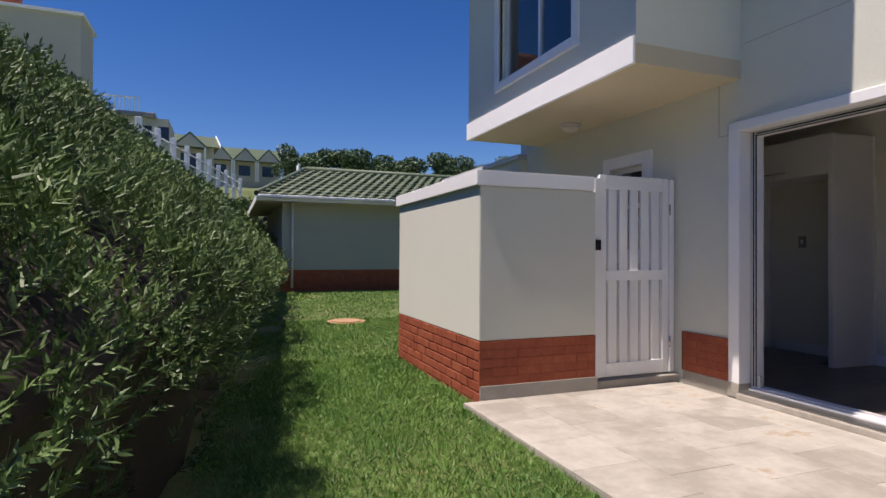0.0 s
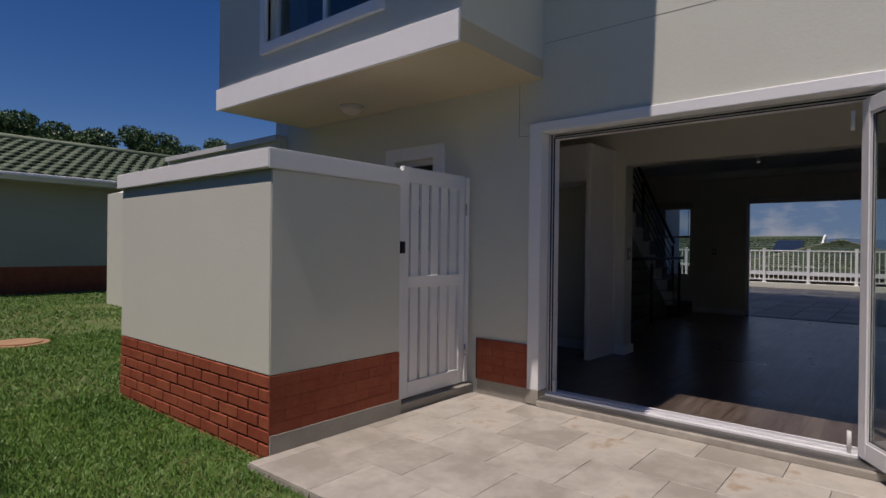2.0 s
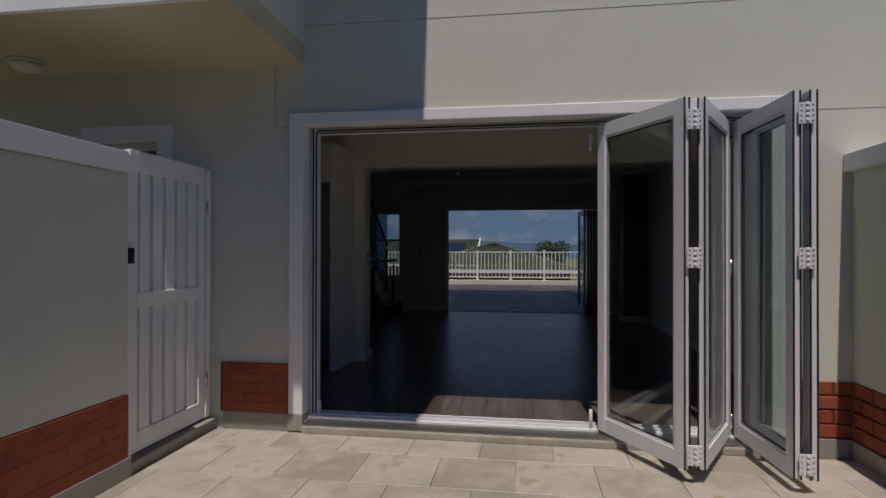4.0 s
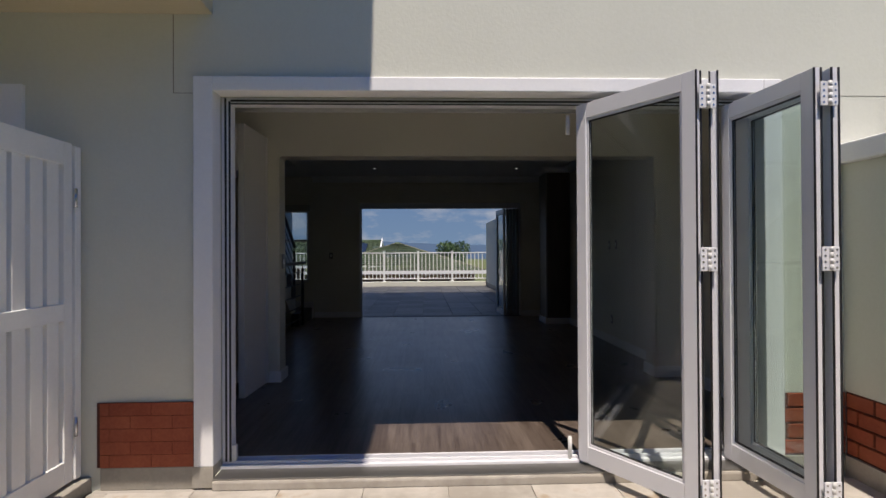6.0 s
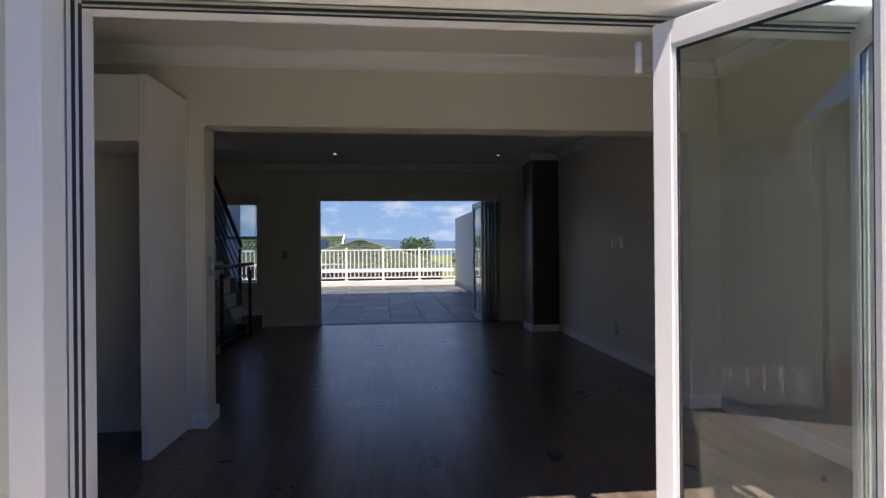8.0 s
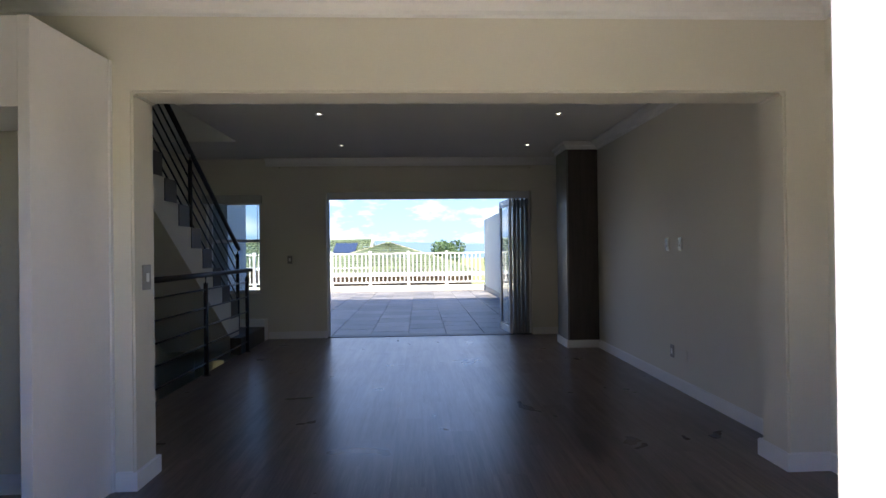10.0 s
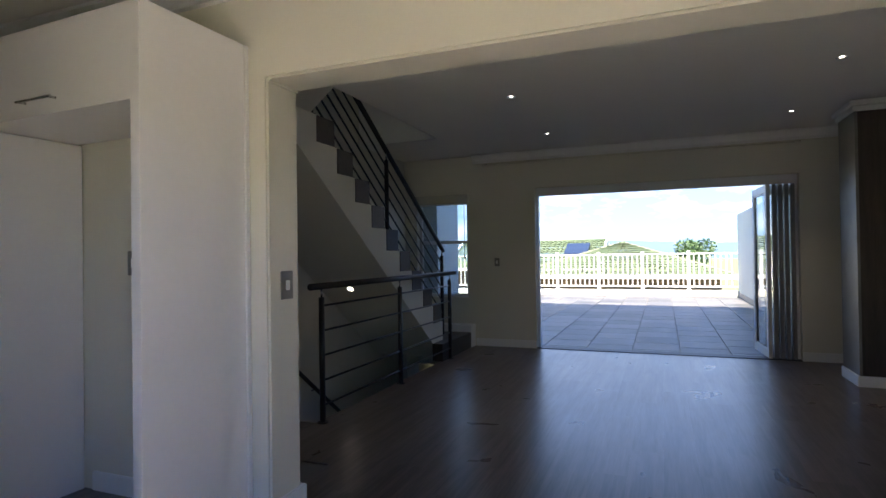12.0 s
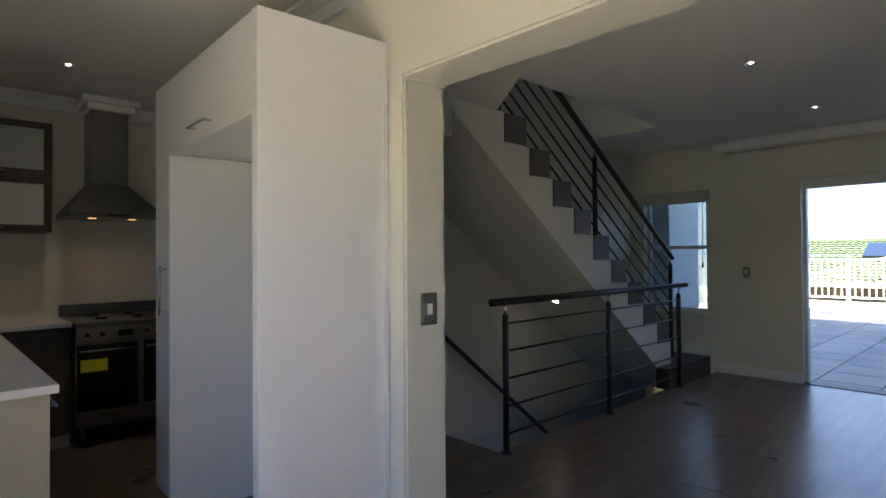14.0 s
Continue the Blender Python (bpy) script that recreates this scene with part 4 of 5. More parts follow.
def base_units():
    # run below the garden wall, open end towards the dining side
    u = thing("base_cupboard", 4.6, 4.76, 0, "olive grey laminate base cupboard under the worktop", "cabinet", "base cupboards")
    boxes("carcass", CUPB, u, (0, 0.76, 0.0, 2.15, 0.1, 0.868), bevel=0.002)
    boxes("end_panel", CUPB, u, (0, 0.775, -0.02, -0.001, 0.0, 0.868), bevel=0.002)
    boxes("plinth", DARKWOOD, u, (0, 0.71, 0.0, 2.15, 0.0, 0.099))
    for i in range(4):
        d = boxes("cupboard_door", CUPB, u, (0.761, 0.78, 0.02 + i * 0.53, 0.54 + i * 0.53, 0.11, 0.86), bevel=0.002)
        bar_handle("handle", d, (0.78, 0.1 + i * 0.53, 0.8), (0.78, 0.28 + i * 0.53, 0.8), (0.03, 0, 0))
    w = thing("worktop", 4.59, 4.72, 0.87, "pale stone kitchen worktop, clear", "worktop")
    boxes("slab", QUARTZ, w, (0, 0.81, 0, 2.9, 0, 0.032), (0.811, 1.245, 2.28, 2.9, 0, 0.032), bevel=0.003)
    b = thing("base_cupboard", 5.41, 7.05, 0, "dark wood base cupboard beside the cooker", "cabinet", "base cupboards")
    boxes("carcass", DARKWOOD, b, (0, 0.43, 0, 0.56, 0.1, 0.868), bevel=0.002)
    boxes("plinth", TRIM, b, (0, 0.43, 0.05, 0.56, 0.0, 0.099))
    boxes("cupboard_door", DARKWOOD, b, (0.004, 0.425, -0.02, -0.001, 0.11, 0.86), bevel=0.002)
    t = thing("mixer_tap", 5.13, 5.6, 0.902, "small chrome fitting on the worktop", "tap")
    rods("base", CHROME, t, ((0, 0, 0), (0, 0, 0.05), 0.028, 16), ((0, 0, 0.05), (0, 0, 0.3), 0.014, 12))
    rods("spout", CHROME, t, ((0, 0, 0.3), (-0.18, 0, 0.28), 0.012, 12))


base_units()


def cooker():
    x0, y0 = 5.85, 6.97
    W, D, H = 0.9, 0.64, 0.9
    c = thing("cooker", x0, y0, 0, "brushed steel range cooker with dark oven doors", "cooker")
    boxes("body", STEEL, c, (0, W, 0.02, D, 0.14, H - 0.03), bevel=0.004)
    boxes("hob", STEEL, c, (-0.004, W + 0.004, -0.01, D, H - 0.029, H), bevel=0.006)
    boxes("splash_guard", STEEL, c, (0.0, W, D - 0.03, D, H + 0.001, H + 0.09), bevel=0.003)
    p = boxes("control_panel", STEEL, c, (0.002, W - 0.002, -0.004, 0.019, H - 0.15, H - 0.032), bevel=0.004)
    boxes("display", DARKGLASS, p, (0.27, 0.37, -0.007, -0.0045, H - 0.12, H - 0.075))
    for x in (0.07, 0.165, 0.46, 0.55, 0.64, 0.73):
        rods("knob", BLACK, p, ((x, -0.004, H - 0.092), (x, -0.032, H - 0.092), 0.021, 18, 0.018))
        rods("knob_ring", CHROME, p, ((x, -0.004, H - 0.092), (x, -0.008, H - 0.092), 0.027, 18))
    d1 = boxes("oven_door", DARKGLASS, c, (0.012, 0.40, -0.012, 0.019, 0.26, H - 0.17), bevel=0.004)
    d2 = boxes("oven_door", DARKGLASS, c, (0.445, W - 0.012, -0.012, 0.019, 0.26, H - 0.17), bevel=0.004)
    boxes("divider", STEEL, c, (0.401, 0.444, -0.010, 0.019, 0.26, H - 0.17), bevel=0.003)
    bar_handle("handle", d1, (0.03, -0.012, H - 0.205), (0.385, -0.012, H - 0.205), (0, -0.04, 0), 0.009)
    bar_handle("handle", d2, (0.46, -0.012, H - 0.205), (W - 0.03, -0.012, H - 0.205), (0, -0.04, 0), 0.009)
    boxes("energy_label", LABEL, d1, (0.03, 0.2, -0.0135, -0.0122, H - 0.36, H - 0.27))
    boxes("drawer", STEEL, c, (0.006, W - 0.006, -0.01, 0.019, 0.14, 0.25), bevel=0.004)
    for x in (0.06, W - 0.06):
        for y in (0.06, D - 0.06):
            rods("foot", STEEL, c, ((x, y, 0.0), (x, y, 0.14), 0.02, 12))
    for x in (0.2, 0.45, 0.7):
        for y in (0.18, 0.44):
            rods("burner", BLACK, c, ((x, y, H), (x, y, H + 0.02), 0.045, 18, 0.035))


cooker()


def hood():
    cx, yb = 6.155, BACK - 0.002
    h = thing("cooker_hood", cx, yb, 1.67, "brushed steel chimney cooker hood with warm lamps", "cooker hood")
    bm = bmesh.new()
    a = [(-0.32, -0.5, 0.04), (0.32, -0.5, 0.04), (0.32, 0, 0.04), (-0.32, 0, 0.04)]
    b = [(-0.13, -0.26, 0.28), (0.13, -0.26, 0.28), (0.13, 0, 0.28), (-0.13, 0, 0.28)]
    va, vb = [bm.verts.new(p) for p in a], [bm.verts.new(p) for p in b]
    for i in range(4):
        bm.faces.new((va[i], va[(i + 1) % 4], vb[(i + 1) % 4], vb[i]))
    bm.faces.new(va[::-1])
    bm.faces.new(vb)
    part("canopy", bm, STEEL, h)
    boxes("rim", STEEL, h, (-0.32, 0.32, -0.5, 0.0, 0.0, 0.038), bevel=0.003)
    boxes("chimney", STEEL, h, (-0.13, 0.13, -0.26, 0.0, 0.281, CEILZ - 1.67 - 0.11), bevel=0.003)
    boxes("crown", TRIM, h, (-0.17, 0.17, -0.3, 0.0, CEILZ - 1.67 - 0.109, CEILZ - 1.67 - 0.055), (-0.205, 0.205, -0.335, 0.0, CEILZ - 1.67 - 0.054, CEILZ - 1.67 - 0.002), bevel=0.008)
    boxes("buttons", BLACK, h, (-0.08, 0.08, -0.503, -0.5, 0.012, 0.026))
    for x in (-0.14, 0.14):
        rods("hood_lamp", HOODGLOW, h, ((x, -0.33, -0.004), (x, -0.33, 0.0), 0.03, 16))
        l = new("hood_beam", bpy.data.lights.new("hood_beam", "SPOT"))
        l.data.energy, l.data.spot_size, l.data.color, l.data.shadow_soft_size = 0.05, radians(110), (1.0, 0.58, 0.26), 0.03
        l.location = (cx + x, yb - 0.33, 1.66)


hood()


def wall_cabinet():
    x0, x1, y0, z0, z1 = 4.98, 5.755, BACK - 0.36, 1.553, 2.356
    c = thing("wall_cabinet", x0, y0, z0, "dark wood wall cabinet with frosted lift-up doors", "cabinet")
    boxes("carcass", DARKWOOD, c, (0, x1 - x0, 0.022, 0.358, 0, z1 - z0), bevel=0.002)
    for a, b in ((0.0, 0.40), (0.404, z1 - z0)):
        d = boxes("lift_door", DARKWOOD, c, (0, 0.05, 0, 0.02, a, b), (x1 - x0 - 0.05, x1 - x0, 0, 0.02, a, b), (0.05, x1 - x0 - 0.05, 0, 0.02, a, a + 0.05), (0.05, x1 - x0 - 0.05, 0, 0.02, b - 0.05, b), bevel=0.002)
        boxes("frosted_pane", FROST, d, (0.05, x1 - x0 - 0.05, 0.006, 0.014, a + 0.05, b - 0.05))
        bar_handle("handle", d, (0.3, 0.0, a + 0.025), (0.48, 0.0, a + 0.025), (0, -0.03, 0))


wall_cabinet()


def kitchen_window():
    w = thing("window_4", 6.66, BACK + 0.06, 1.02, "white framed kitchen window behind a slatted blind", "window", "", "structure")
    boxes("window_frame", ALU, w, (0, 0.04, -0.02, 0.03, 0, 1.03), (0.54, 0.58, -0.02, 0.03, 0, 1.03), (0.04, 0.54, -0.02, 0.03, 0, 0.04), (0.04, 0.54, -0.02, 0.03, 0.99, 1.03), (0.04, 0.54, -0.02, 0.03, 0.45, 0.5))
    p = boxes("pane", DARKPANE, w, (0.04, 0.54, 0.0, 0.004, 0.04, 0.99))
    p.visible_shadow = False
    b = thing("venetian_blind", 6.64, BACK - 0.05, 1.0, "white venetian blind with open slats", "blind")
    boxes("head_rail", BLIND, b, (0, 0.62, -0.03, 0.03, 1.03, 1.1), bevel=0.004)
    for i in range(22):
        s = boxes("slat", PLASTIC, b, (0.01, 0.61, -0.022, 0.022, -0.001, 0.001))
        s.location, s.rotation_euler = (0, 0, 0.05 + i * 0.045), (radians(-22), 0, 0)
    boxes("bottom_rail", BLIND, b, (0.01, 0.61, -0.022, 0.022, -0.005, 0.015), bevel=0.003)


kitchen_window()

# ---- terrace ----
TZ, TX1 = -0.05, 22.2
setting("terrace_slab", GROUT, (FAR1, TX1 + 0.25, -0.1, 9.0, -0.30, TZ - 0.012), label="terrace deck slab", category="pavement")
setting("terrace_kerb", PLASTER, (TX1, TX1 + 0.25, 0.0, 9.0, TZ - 0.01, 0.12), label="low plaster kerb under the terrace railing", bevel=0.01)
setting("terrace_end_wall", PLASTER, (FAR1, TX1 + 0.25, -0.02, 0.35, TZ - 0.01, 2.318), label="pale plaster wall at the terrace's end", bevel=0.008)
setting("terrace_end_skirting", PLINTH, (FAR1, TX1, 0.35, 0.365, TZ - 0.005, 0.08), label="tile skirting of the terrace wall", category="baseboard")
# unseen slab, added and sized to cast the shadow on the terrace tiles
setting("terrace_shade_slab", CEIL, (FAR1 + 0.3, 16.78, -0.02, 9.0, 5.2, 5.35), label="unseen slab added high over the terrace to shade it", category="ceiling")
setting("terrace_pier", TRIM, (FAR1, 12.9, 5.46, 5.70, TZ - 0.01, 2.75), label="white painted pier outside the stair window", bevel=0.008)
setting("terrace_far_wall", PLASTER, (FAR1, TX1 + 0.25, 9.0, 9.2, -3.4, 2.9), label="plain wall closing the terrace")


def terrace_railing():
    x = TX1 + 0.12
    r = thing("terrace_railing", x, 0.36, 0.12, "white painted baluster railing along the terrace", "railing")
    boxes("top_rail", WHITEPAINT, r, (-0.03, 0.03, 0, 8.63, 1.06, 1.10), bevel=0.008)
    boxes("bottom_rail", WHITEPAINT, r, (-0.02, 0.02, 0, 8.63, 0.09, 0.13), bevel=0.005)
    post = bmesh.new()
    box(post, -0.04, 0.04, -0.04, 0.04, 0.0, 1.13, bevel=0.006)
    box(post, -0.06, 0.06, -0.06, 0.06, 0.0, 0.03, bevel=0.006)
    box(post, -0.05, 0.05, -0.05, 0.05, 1.13, 1.16, bevel=0.01)
    pm = mesh_of("post", post, WHITEPAINT)
    bal = bmesh.new()
    box(bal, -0.014, 0.014, -0.014, 0.014, 0.13, 1.06)
    bl = mesh_of("baluster", bal, WHITEPAINT)
    n = 6
    sp = 1.283
    for i in range(n):
        p = new("post", pm)
        p.parent, p.location = r, (0, 1.3 + i * sp, 0)
    for i in range(60):
        y = 1.3 - sp + (i + 1) * sp / 9
        if min(abs(y - (1.3 + j * sp)) for j in range(n)) > 0.07:
            p = new("baluster", bl)
            p.parent, p.location = r, (0, y, 0)


terrace_railing()

# ---- manhole cover on the lawn ----
mh = thing("manhole_cover", 2.38, 10.2, LAWN, "round sandy concrete manhole cover in the lawn", "manhole cover")
rods("ring", TERRA, mh, ((0, 0, -0.02), (0, 0, 0.02), 0.33, 32))
rods("lid", TERRA, mh, ((0, 0, 0.02), (0, 0, 0.035), 0.26, 32))


# ---- neighbouring garage and hill houses ----
def tile_mesh(w, l):
    """A wavy concrete roof tile, w wide along x and l long up the slope along y."""
    bm = bmesh.new()
    n = 6
    rows = []
    for y, lift in ((-0.03, 0.035), (l, 0.0)):
        rows.append([bm.verts.new((w * (i / n - 0.5), y, lift + 0.022 * math.sin(2 * math.pi * i / n))) for i in range(n + 1)])
    low = [bm.verts.new((v.co.x, v.co.y, v.co.z - 0.03)) for v in rows[0]]
    for i in range(n):
        bm.faces.new((rows[0][i], rows[0][i + 1], rows[1][i + 1], rows[1][i])).smooth = True
        bm.faces.new((low[i], low[i + 1], rows[0][i + 1], rows[0][i]))
    return mesh_of("roof_tile", bm, ROOFTILE)


def garage():
    x0, x1, y0, y1 = 2.0, 14.0, 18.2, 25.0
    g = thing("neighbour_garage", x0, y0, LAWN + 0.13, "plain beige garage with a green tiled roof across the lawn", "building")
    W, D = x1 - x0, y1 - y0
    boxes("wall", GARAGEWALL, g, (0, W, 0, D, 0.55, 2.75))
    boxes("brick_base", BRICK, g, (-0.01, W + 0.01, -0.01, D + 0.01, -0.3, 0.55))
    boxes("fascia", TRIM, g, (-0.75, W + 0.6, -0.62, -0.58, 2.6, 2.78), (-0.78, -0.74, -0.62, D + 0.6, 2.6, 2.78))
    boxes("gutter", TRIM, g, (-0.75, W + 0.6, -0.72, -0.63, 2.68, 2.77), bevel=0.02)
    boxes("soffit", HOUSEWALL, g, (-0.74, W + 0.6, -0.58, 0.0, 2.6, 2.64), (-0.74, 0.0, 0.0, D, 2.6, 2.64))
    rods("downpipe", TRIM, g, ((0.3, -0.05, 0.0), (0.3, -0.05, 2.7), 0.04, 10))
    # hipped front slope
    ez, rz, ey, ry = 2.78, 4.02, -0.66, 2.55
    bm = bmesh.new()
    hip = 1.0
    f = [(-0.78, ey, ez), (W + 0.6, ey, ez), (W + 0.6, ry, rz), (hip, ry, rz)]
    for q in (f, [(-0.78, ey, ez), (hip, ry, rz), (hip, ry + 0.5, rz), (-0.78, D + 0.6, ez)], [(hip, ry, rz - 0.02), (W + 0.6, ry, rz - 0.02), (W + 0.6, D + 0.6, ez), (-0.78, D + 0.6, ez)]):
        bm.faces.new([bm.verts.new((p[0], p[1], p[2] - 0.03)) for p in q])
    roof = part("roof", bm, ROOFTILE, g)
    sl = math.hypot(ry - ey, rz - ez)
    ang = math.atan2(rz - ez, ry - ey)
    rows, tw = 10, 0.30
    tl = sl / rows
    me = tile_mesh(tw, tl)
    for r in range(rows):
        fr = (r + 0.5) / rows
        left = -0.78 + (hip + 0.78) * fr
        n = int((7.6 - left) / tw)
        for i in range(n):
            ob = new("roof_tile", me)
            ob.parent = roof
            ob.location = (left + tw * (i + 0.5), ey + (ry - ey) * r / rows, ez + (rz - ez) * r / rows)
            ob.rotation_euler = (ang, 0, 0)
    rods("ridge", ROOFTILE, roof, ((hip, ry, rz + 0.02), (W + 0.6, ry, rz + 0.02), 0.1, 10))
    rods("hip_ridge", ROOFTILE, roof, ((-0.78, ey, ez + 0.02), (hip, ry, rz + 0.03), 0.08, 10))
    boxes("barge_board", TRIM, g, (hip - 0.3, hip - 0.24, ry - 0.6, ry, rz - 0.25, rz + 0.12))


garage()

# own side building behind the yard: white barge and gable
sb = thing("side_building", 4.9, 10.6, 0, "low side building with a white sloping barge board", "building")
bm = bmesh.new()
prism(bm, [(0, -0.2), (4.5, -0.2), (4.5, 3.3), (1.9, 2.85), (0, 2.2)], "y", 0, 4.0)
part("wall", bm, PLASTER, sb)
bm = bmesh.new()
prism(bm, [(-0.4, 2.02), (3.2, 3.25), (3.2, 3.4), (-0.4, 2.17)], "y", -0.12, -0.04)
part("barge_board", bm, TRIM, sb)


def hill_house(name, label, x, y, z, w, d, h, gables, rise=2.2, turn=0.0, stories=1):
    g = thing(name, 0, 0, 0, label, "building", "houses on the hill")
    boxes("wall", HOUSEWALL, g, (0, w, 0, d, -3, h))
    bm = bmesh.new()
    prism(bm, [(-0.5, h), (d / 2, h + rise), (d + 0.5, h)], "x", -0.5, w + 0.5)
    part("roof", bm, ROOFTILE, g)
    for s in (-0.55, w + 0.5):
        bm = bmesh.new()
        prism(bm, [(-0.6, h - 0.05), (d / 2, h + rise), (d + 0.6, h - 0.05), (d + 0.6, h + 0.2), (d / 2, h + rise + 0.25), (-0.6, h + 0.2)], "x", s, s + 0.06)
        part("barge_board", bm, TRIM, g)
    for i in range(gables):
        c = w * (i + 0.5) / gables
        bm = bmesh.new()
        prism(bm, [(c - 1.5, h - 0.2), (c, h + rise * 0.72), (c + 1.5, h - 0.2)], "y", -1.2, d / 2)
        part("gable", bm, ROOFTILE, g)
        bm = bmesh.new()
        prism(bm, [(c - 1.3, h - 0.25), (c, h + rise * 0.6), (c + 1.3, h - 0.25)], "y", -1.24, -1.205)
        part("gable_front", bm, HOUSEWALL, g)
        for e in (-1.3, 1.3):
            boxes("porch_post", TRIM, g, (c + e - 0.09, c + e + 0.09, -1.2, -1.02, -0.2, h - 0.2))
        boxes("window", SOLAR, g, (c - 0.7, c + 0.7, -0.03, -0.005, 0.6, h - 0.7))
    g.matrix_basis = pose(x, y, z, 0, 0, turn)
    return g


hill_house("hill_house", "cream house with green gables on the hill", -1.9, 76, 10.4, 8.6, 6, 2.6, 3, rise=2.0, turn=3)
hill_house("hill_house", "cream house with green gables on the hill", -5.2, 58, 8.4, 4.4, 6, 2.8, 1, rise=1.6, turn=8)
ter = thing("hill_terrace_house", -6.04, 40, 7.58, "low white hillside house with a grey roof and railed balcony", "building", "houses on the hill")
boxes("wall", HOUSEWALL, ter, (0, 2.93, 0, 4, -3, 2.00))
boxes("roof", GREY_BACKLIT_ALU, ter, (-0.2, 2.20, -0.3, 4.2, 2.00, 2.30), bevel=0.05)
for i in range(3):
    boxes("window", SOLAR, ter, (0.35 + i * 0.98, 1.00 + i * 0.98, -0.03, -0.005, 0.6, 1.5))
boxes("balcony_rail", TRIM, ter, (-0.9, 1.30, -0.32, -0.26, 3.10, 3.18))
for i in range(9):
    boxes("baluster", TRIM, ter, (-0.9 + i * 0.27, -0.84 + i * 0.27, -0.32, -0.26, 2.30, 3.10))
blk = thing("hilltop_block", -9.94, 24, 4.4, "tall plain grey building at the top of the bank", "building")
boxes("wall", HOUSEWALL, blk, (0, 5.4, 0, 2, -1.5, 5.2))
boxes("parapet", TRIM, blk, (-0.1, 5.5, -0.1, 2.1, 5.2, 5.32))
boxes("roof", BRICK, blk, (0.8, 3.2, 0.4, 1.8, 5.32, 6.6), bevel=0.3)


# ---- ground, bank and planting ----
def foot(y):
    return 0.15 + 0.1 * y + max(0.0, y - 27.5) * 1.2


def land(x, y):
    """Height of the ground."""
    u = foot(y) - x
    z = LAWN
    if u > 0:
        z += 0.74 * max(0.0, u - 0.65)
        z = min(z, 3.0 + 0.115 * max(0.0, y - 20))
        z += 0.12 * noise.noise((x * 0.8, y * 0.8, 0))
    if x > 22.7:
        z = -3.4 - 0.03 * min(x - 22.7, 400)
    return z


def ground():
    xs = [-900, -300, -120, -60, -40, -30, -24, -18, -14, -11] + [-9 + 0.5 * i for i in range(19)] + [0.3 + 0.25 * i for i in range(9)] + [2.8, 3.5, 4.4, 8, 12, 17, 22.42, 22.75, 28, 36, 50, 80, 140, 300, 900, 2500, 4500]
    ys = [-4000, -1500, -500, -150, -60, -25, -10, -4, -2] + [-1 + 0.5 * i for i in range(62)] + [30 + 3 * i for i in range(18)] + [90, 110, 150, 300, 900, 2500, 4500]
    xs, ys = sorted(set(xs)), sorted(set(ys))
    vs = [(x, y, land(x, y)) for y in ys for x in xs]
    nx = len(xs)
    fs = [(j * nx + i, j * nx + i + 1, (j + 1) * nx + i + 1, (j + 1) * nx + i) for j in range(len(ys) - 1) for i in range(nx - 1)
          if not (4.39 < xs[i] < 22.4 and -1.5 < ys[j] < 8.9)]
    me = bpy.data.meshes.new("ground")
    me.from_pydata(vs, [], fs)
    me.materials.append(SOIL)
    for p in me.polygons:
        p.use_smooth = True
    tagged(new("ground", me), "mown lawn and planted hillside running to the horizon", "ground", "", "structure")


ground()


def from_arrays(name, verts, faces, material, label, category):
    me = bpy.data.meshes.new(name)
    me.vertices.add(len(verts))
    me.vertices.foreach_set("co", verts.astype(np.float32).ravel())
    k = faces.shape[1]
    me.loops.add(faces.size)
    me.loops.foreach_set("vertex_index", faces.astype(np.int32).ravel())
    me.polygons.add(len(faces))
    me.polygons.foreach_set("loop_start", np.arange(0, faces.size, k, dtype=np.int32))
    me.polygons.foreach_set("loop_total", np.full(len(faces), k, dtype=np.int32))
    me.update()
    me.validate()
    me.materials.append(material)
    return tagged(new(name, me), label, category, "", "stuff")


def blades(name, pts, ways, length, width, bend, material, label, category):
    """Bent pointed leaves: a quad and a tip each, from pts along ways."""
    n = len(pts)
    rng = np.random.default_rng(3)
    up = ways / np.linalg.norm(ways, axis=1, keepdims=True)
    side = np.cross(up, rng.normal(size=(n, 3)))
    side /= np.linalg.norm(side, axis=1, keepdims=True) + 1e-9
    nrm = np.cross(side, up)
    L, Wd = length[:, None], width[:, None]
    a = pts - side * Wd * 0.5
    b = pts + side * Wd * 0.5
    m = pts + up * L * 0.55 + nrm * L * bend[:, None] * 0.3
    c, d = m + side * Wd * 0.45, m - side * Wd * 0.45
    t = pts + up * L + nrm * L * bend[:, None]
    v = np.stack([a, b, c, d, t], 1).reshape(-1, 3)
    o = np.arange(n)[:, None] * 5
    f = np.concatenate([o + np.array([[0, 1, 2]]), o + np.array([[0, 2, 3]]), o + np.array([[3, 2, 4]])], 1).reshape(-1, 3)
    return from_arrays(name, v, f, material, label, category)


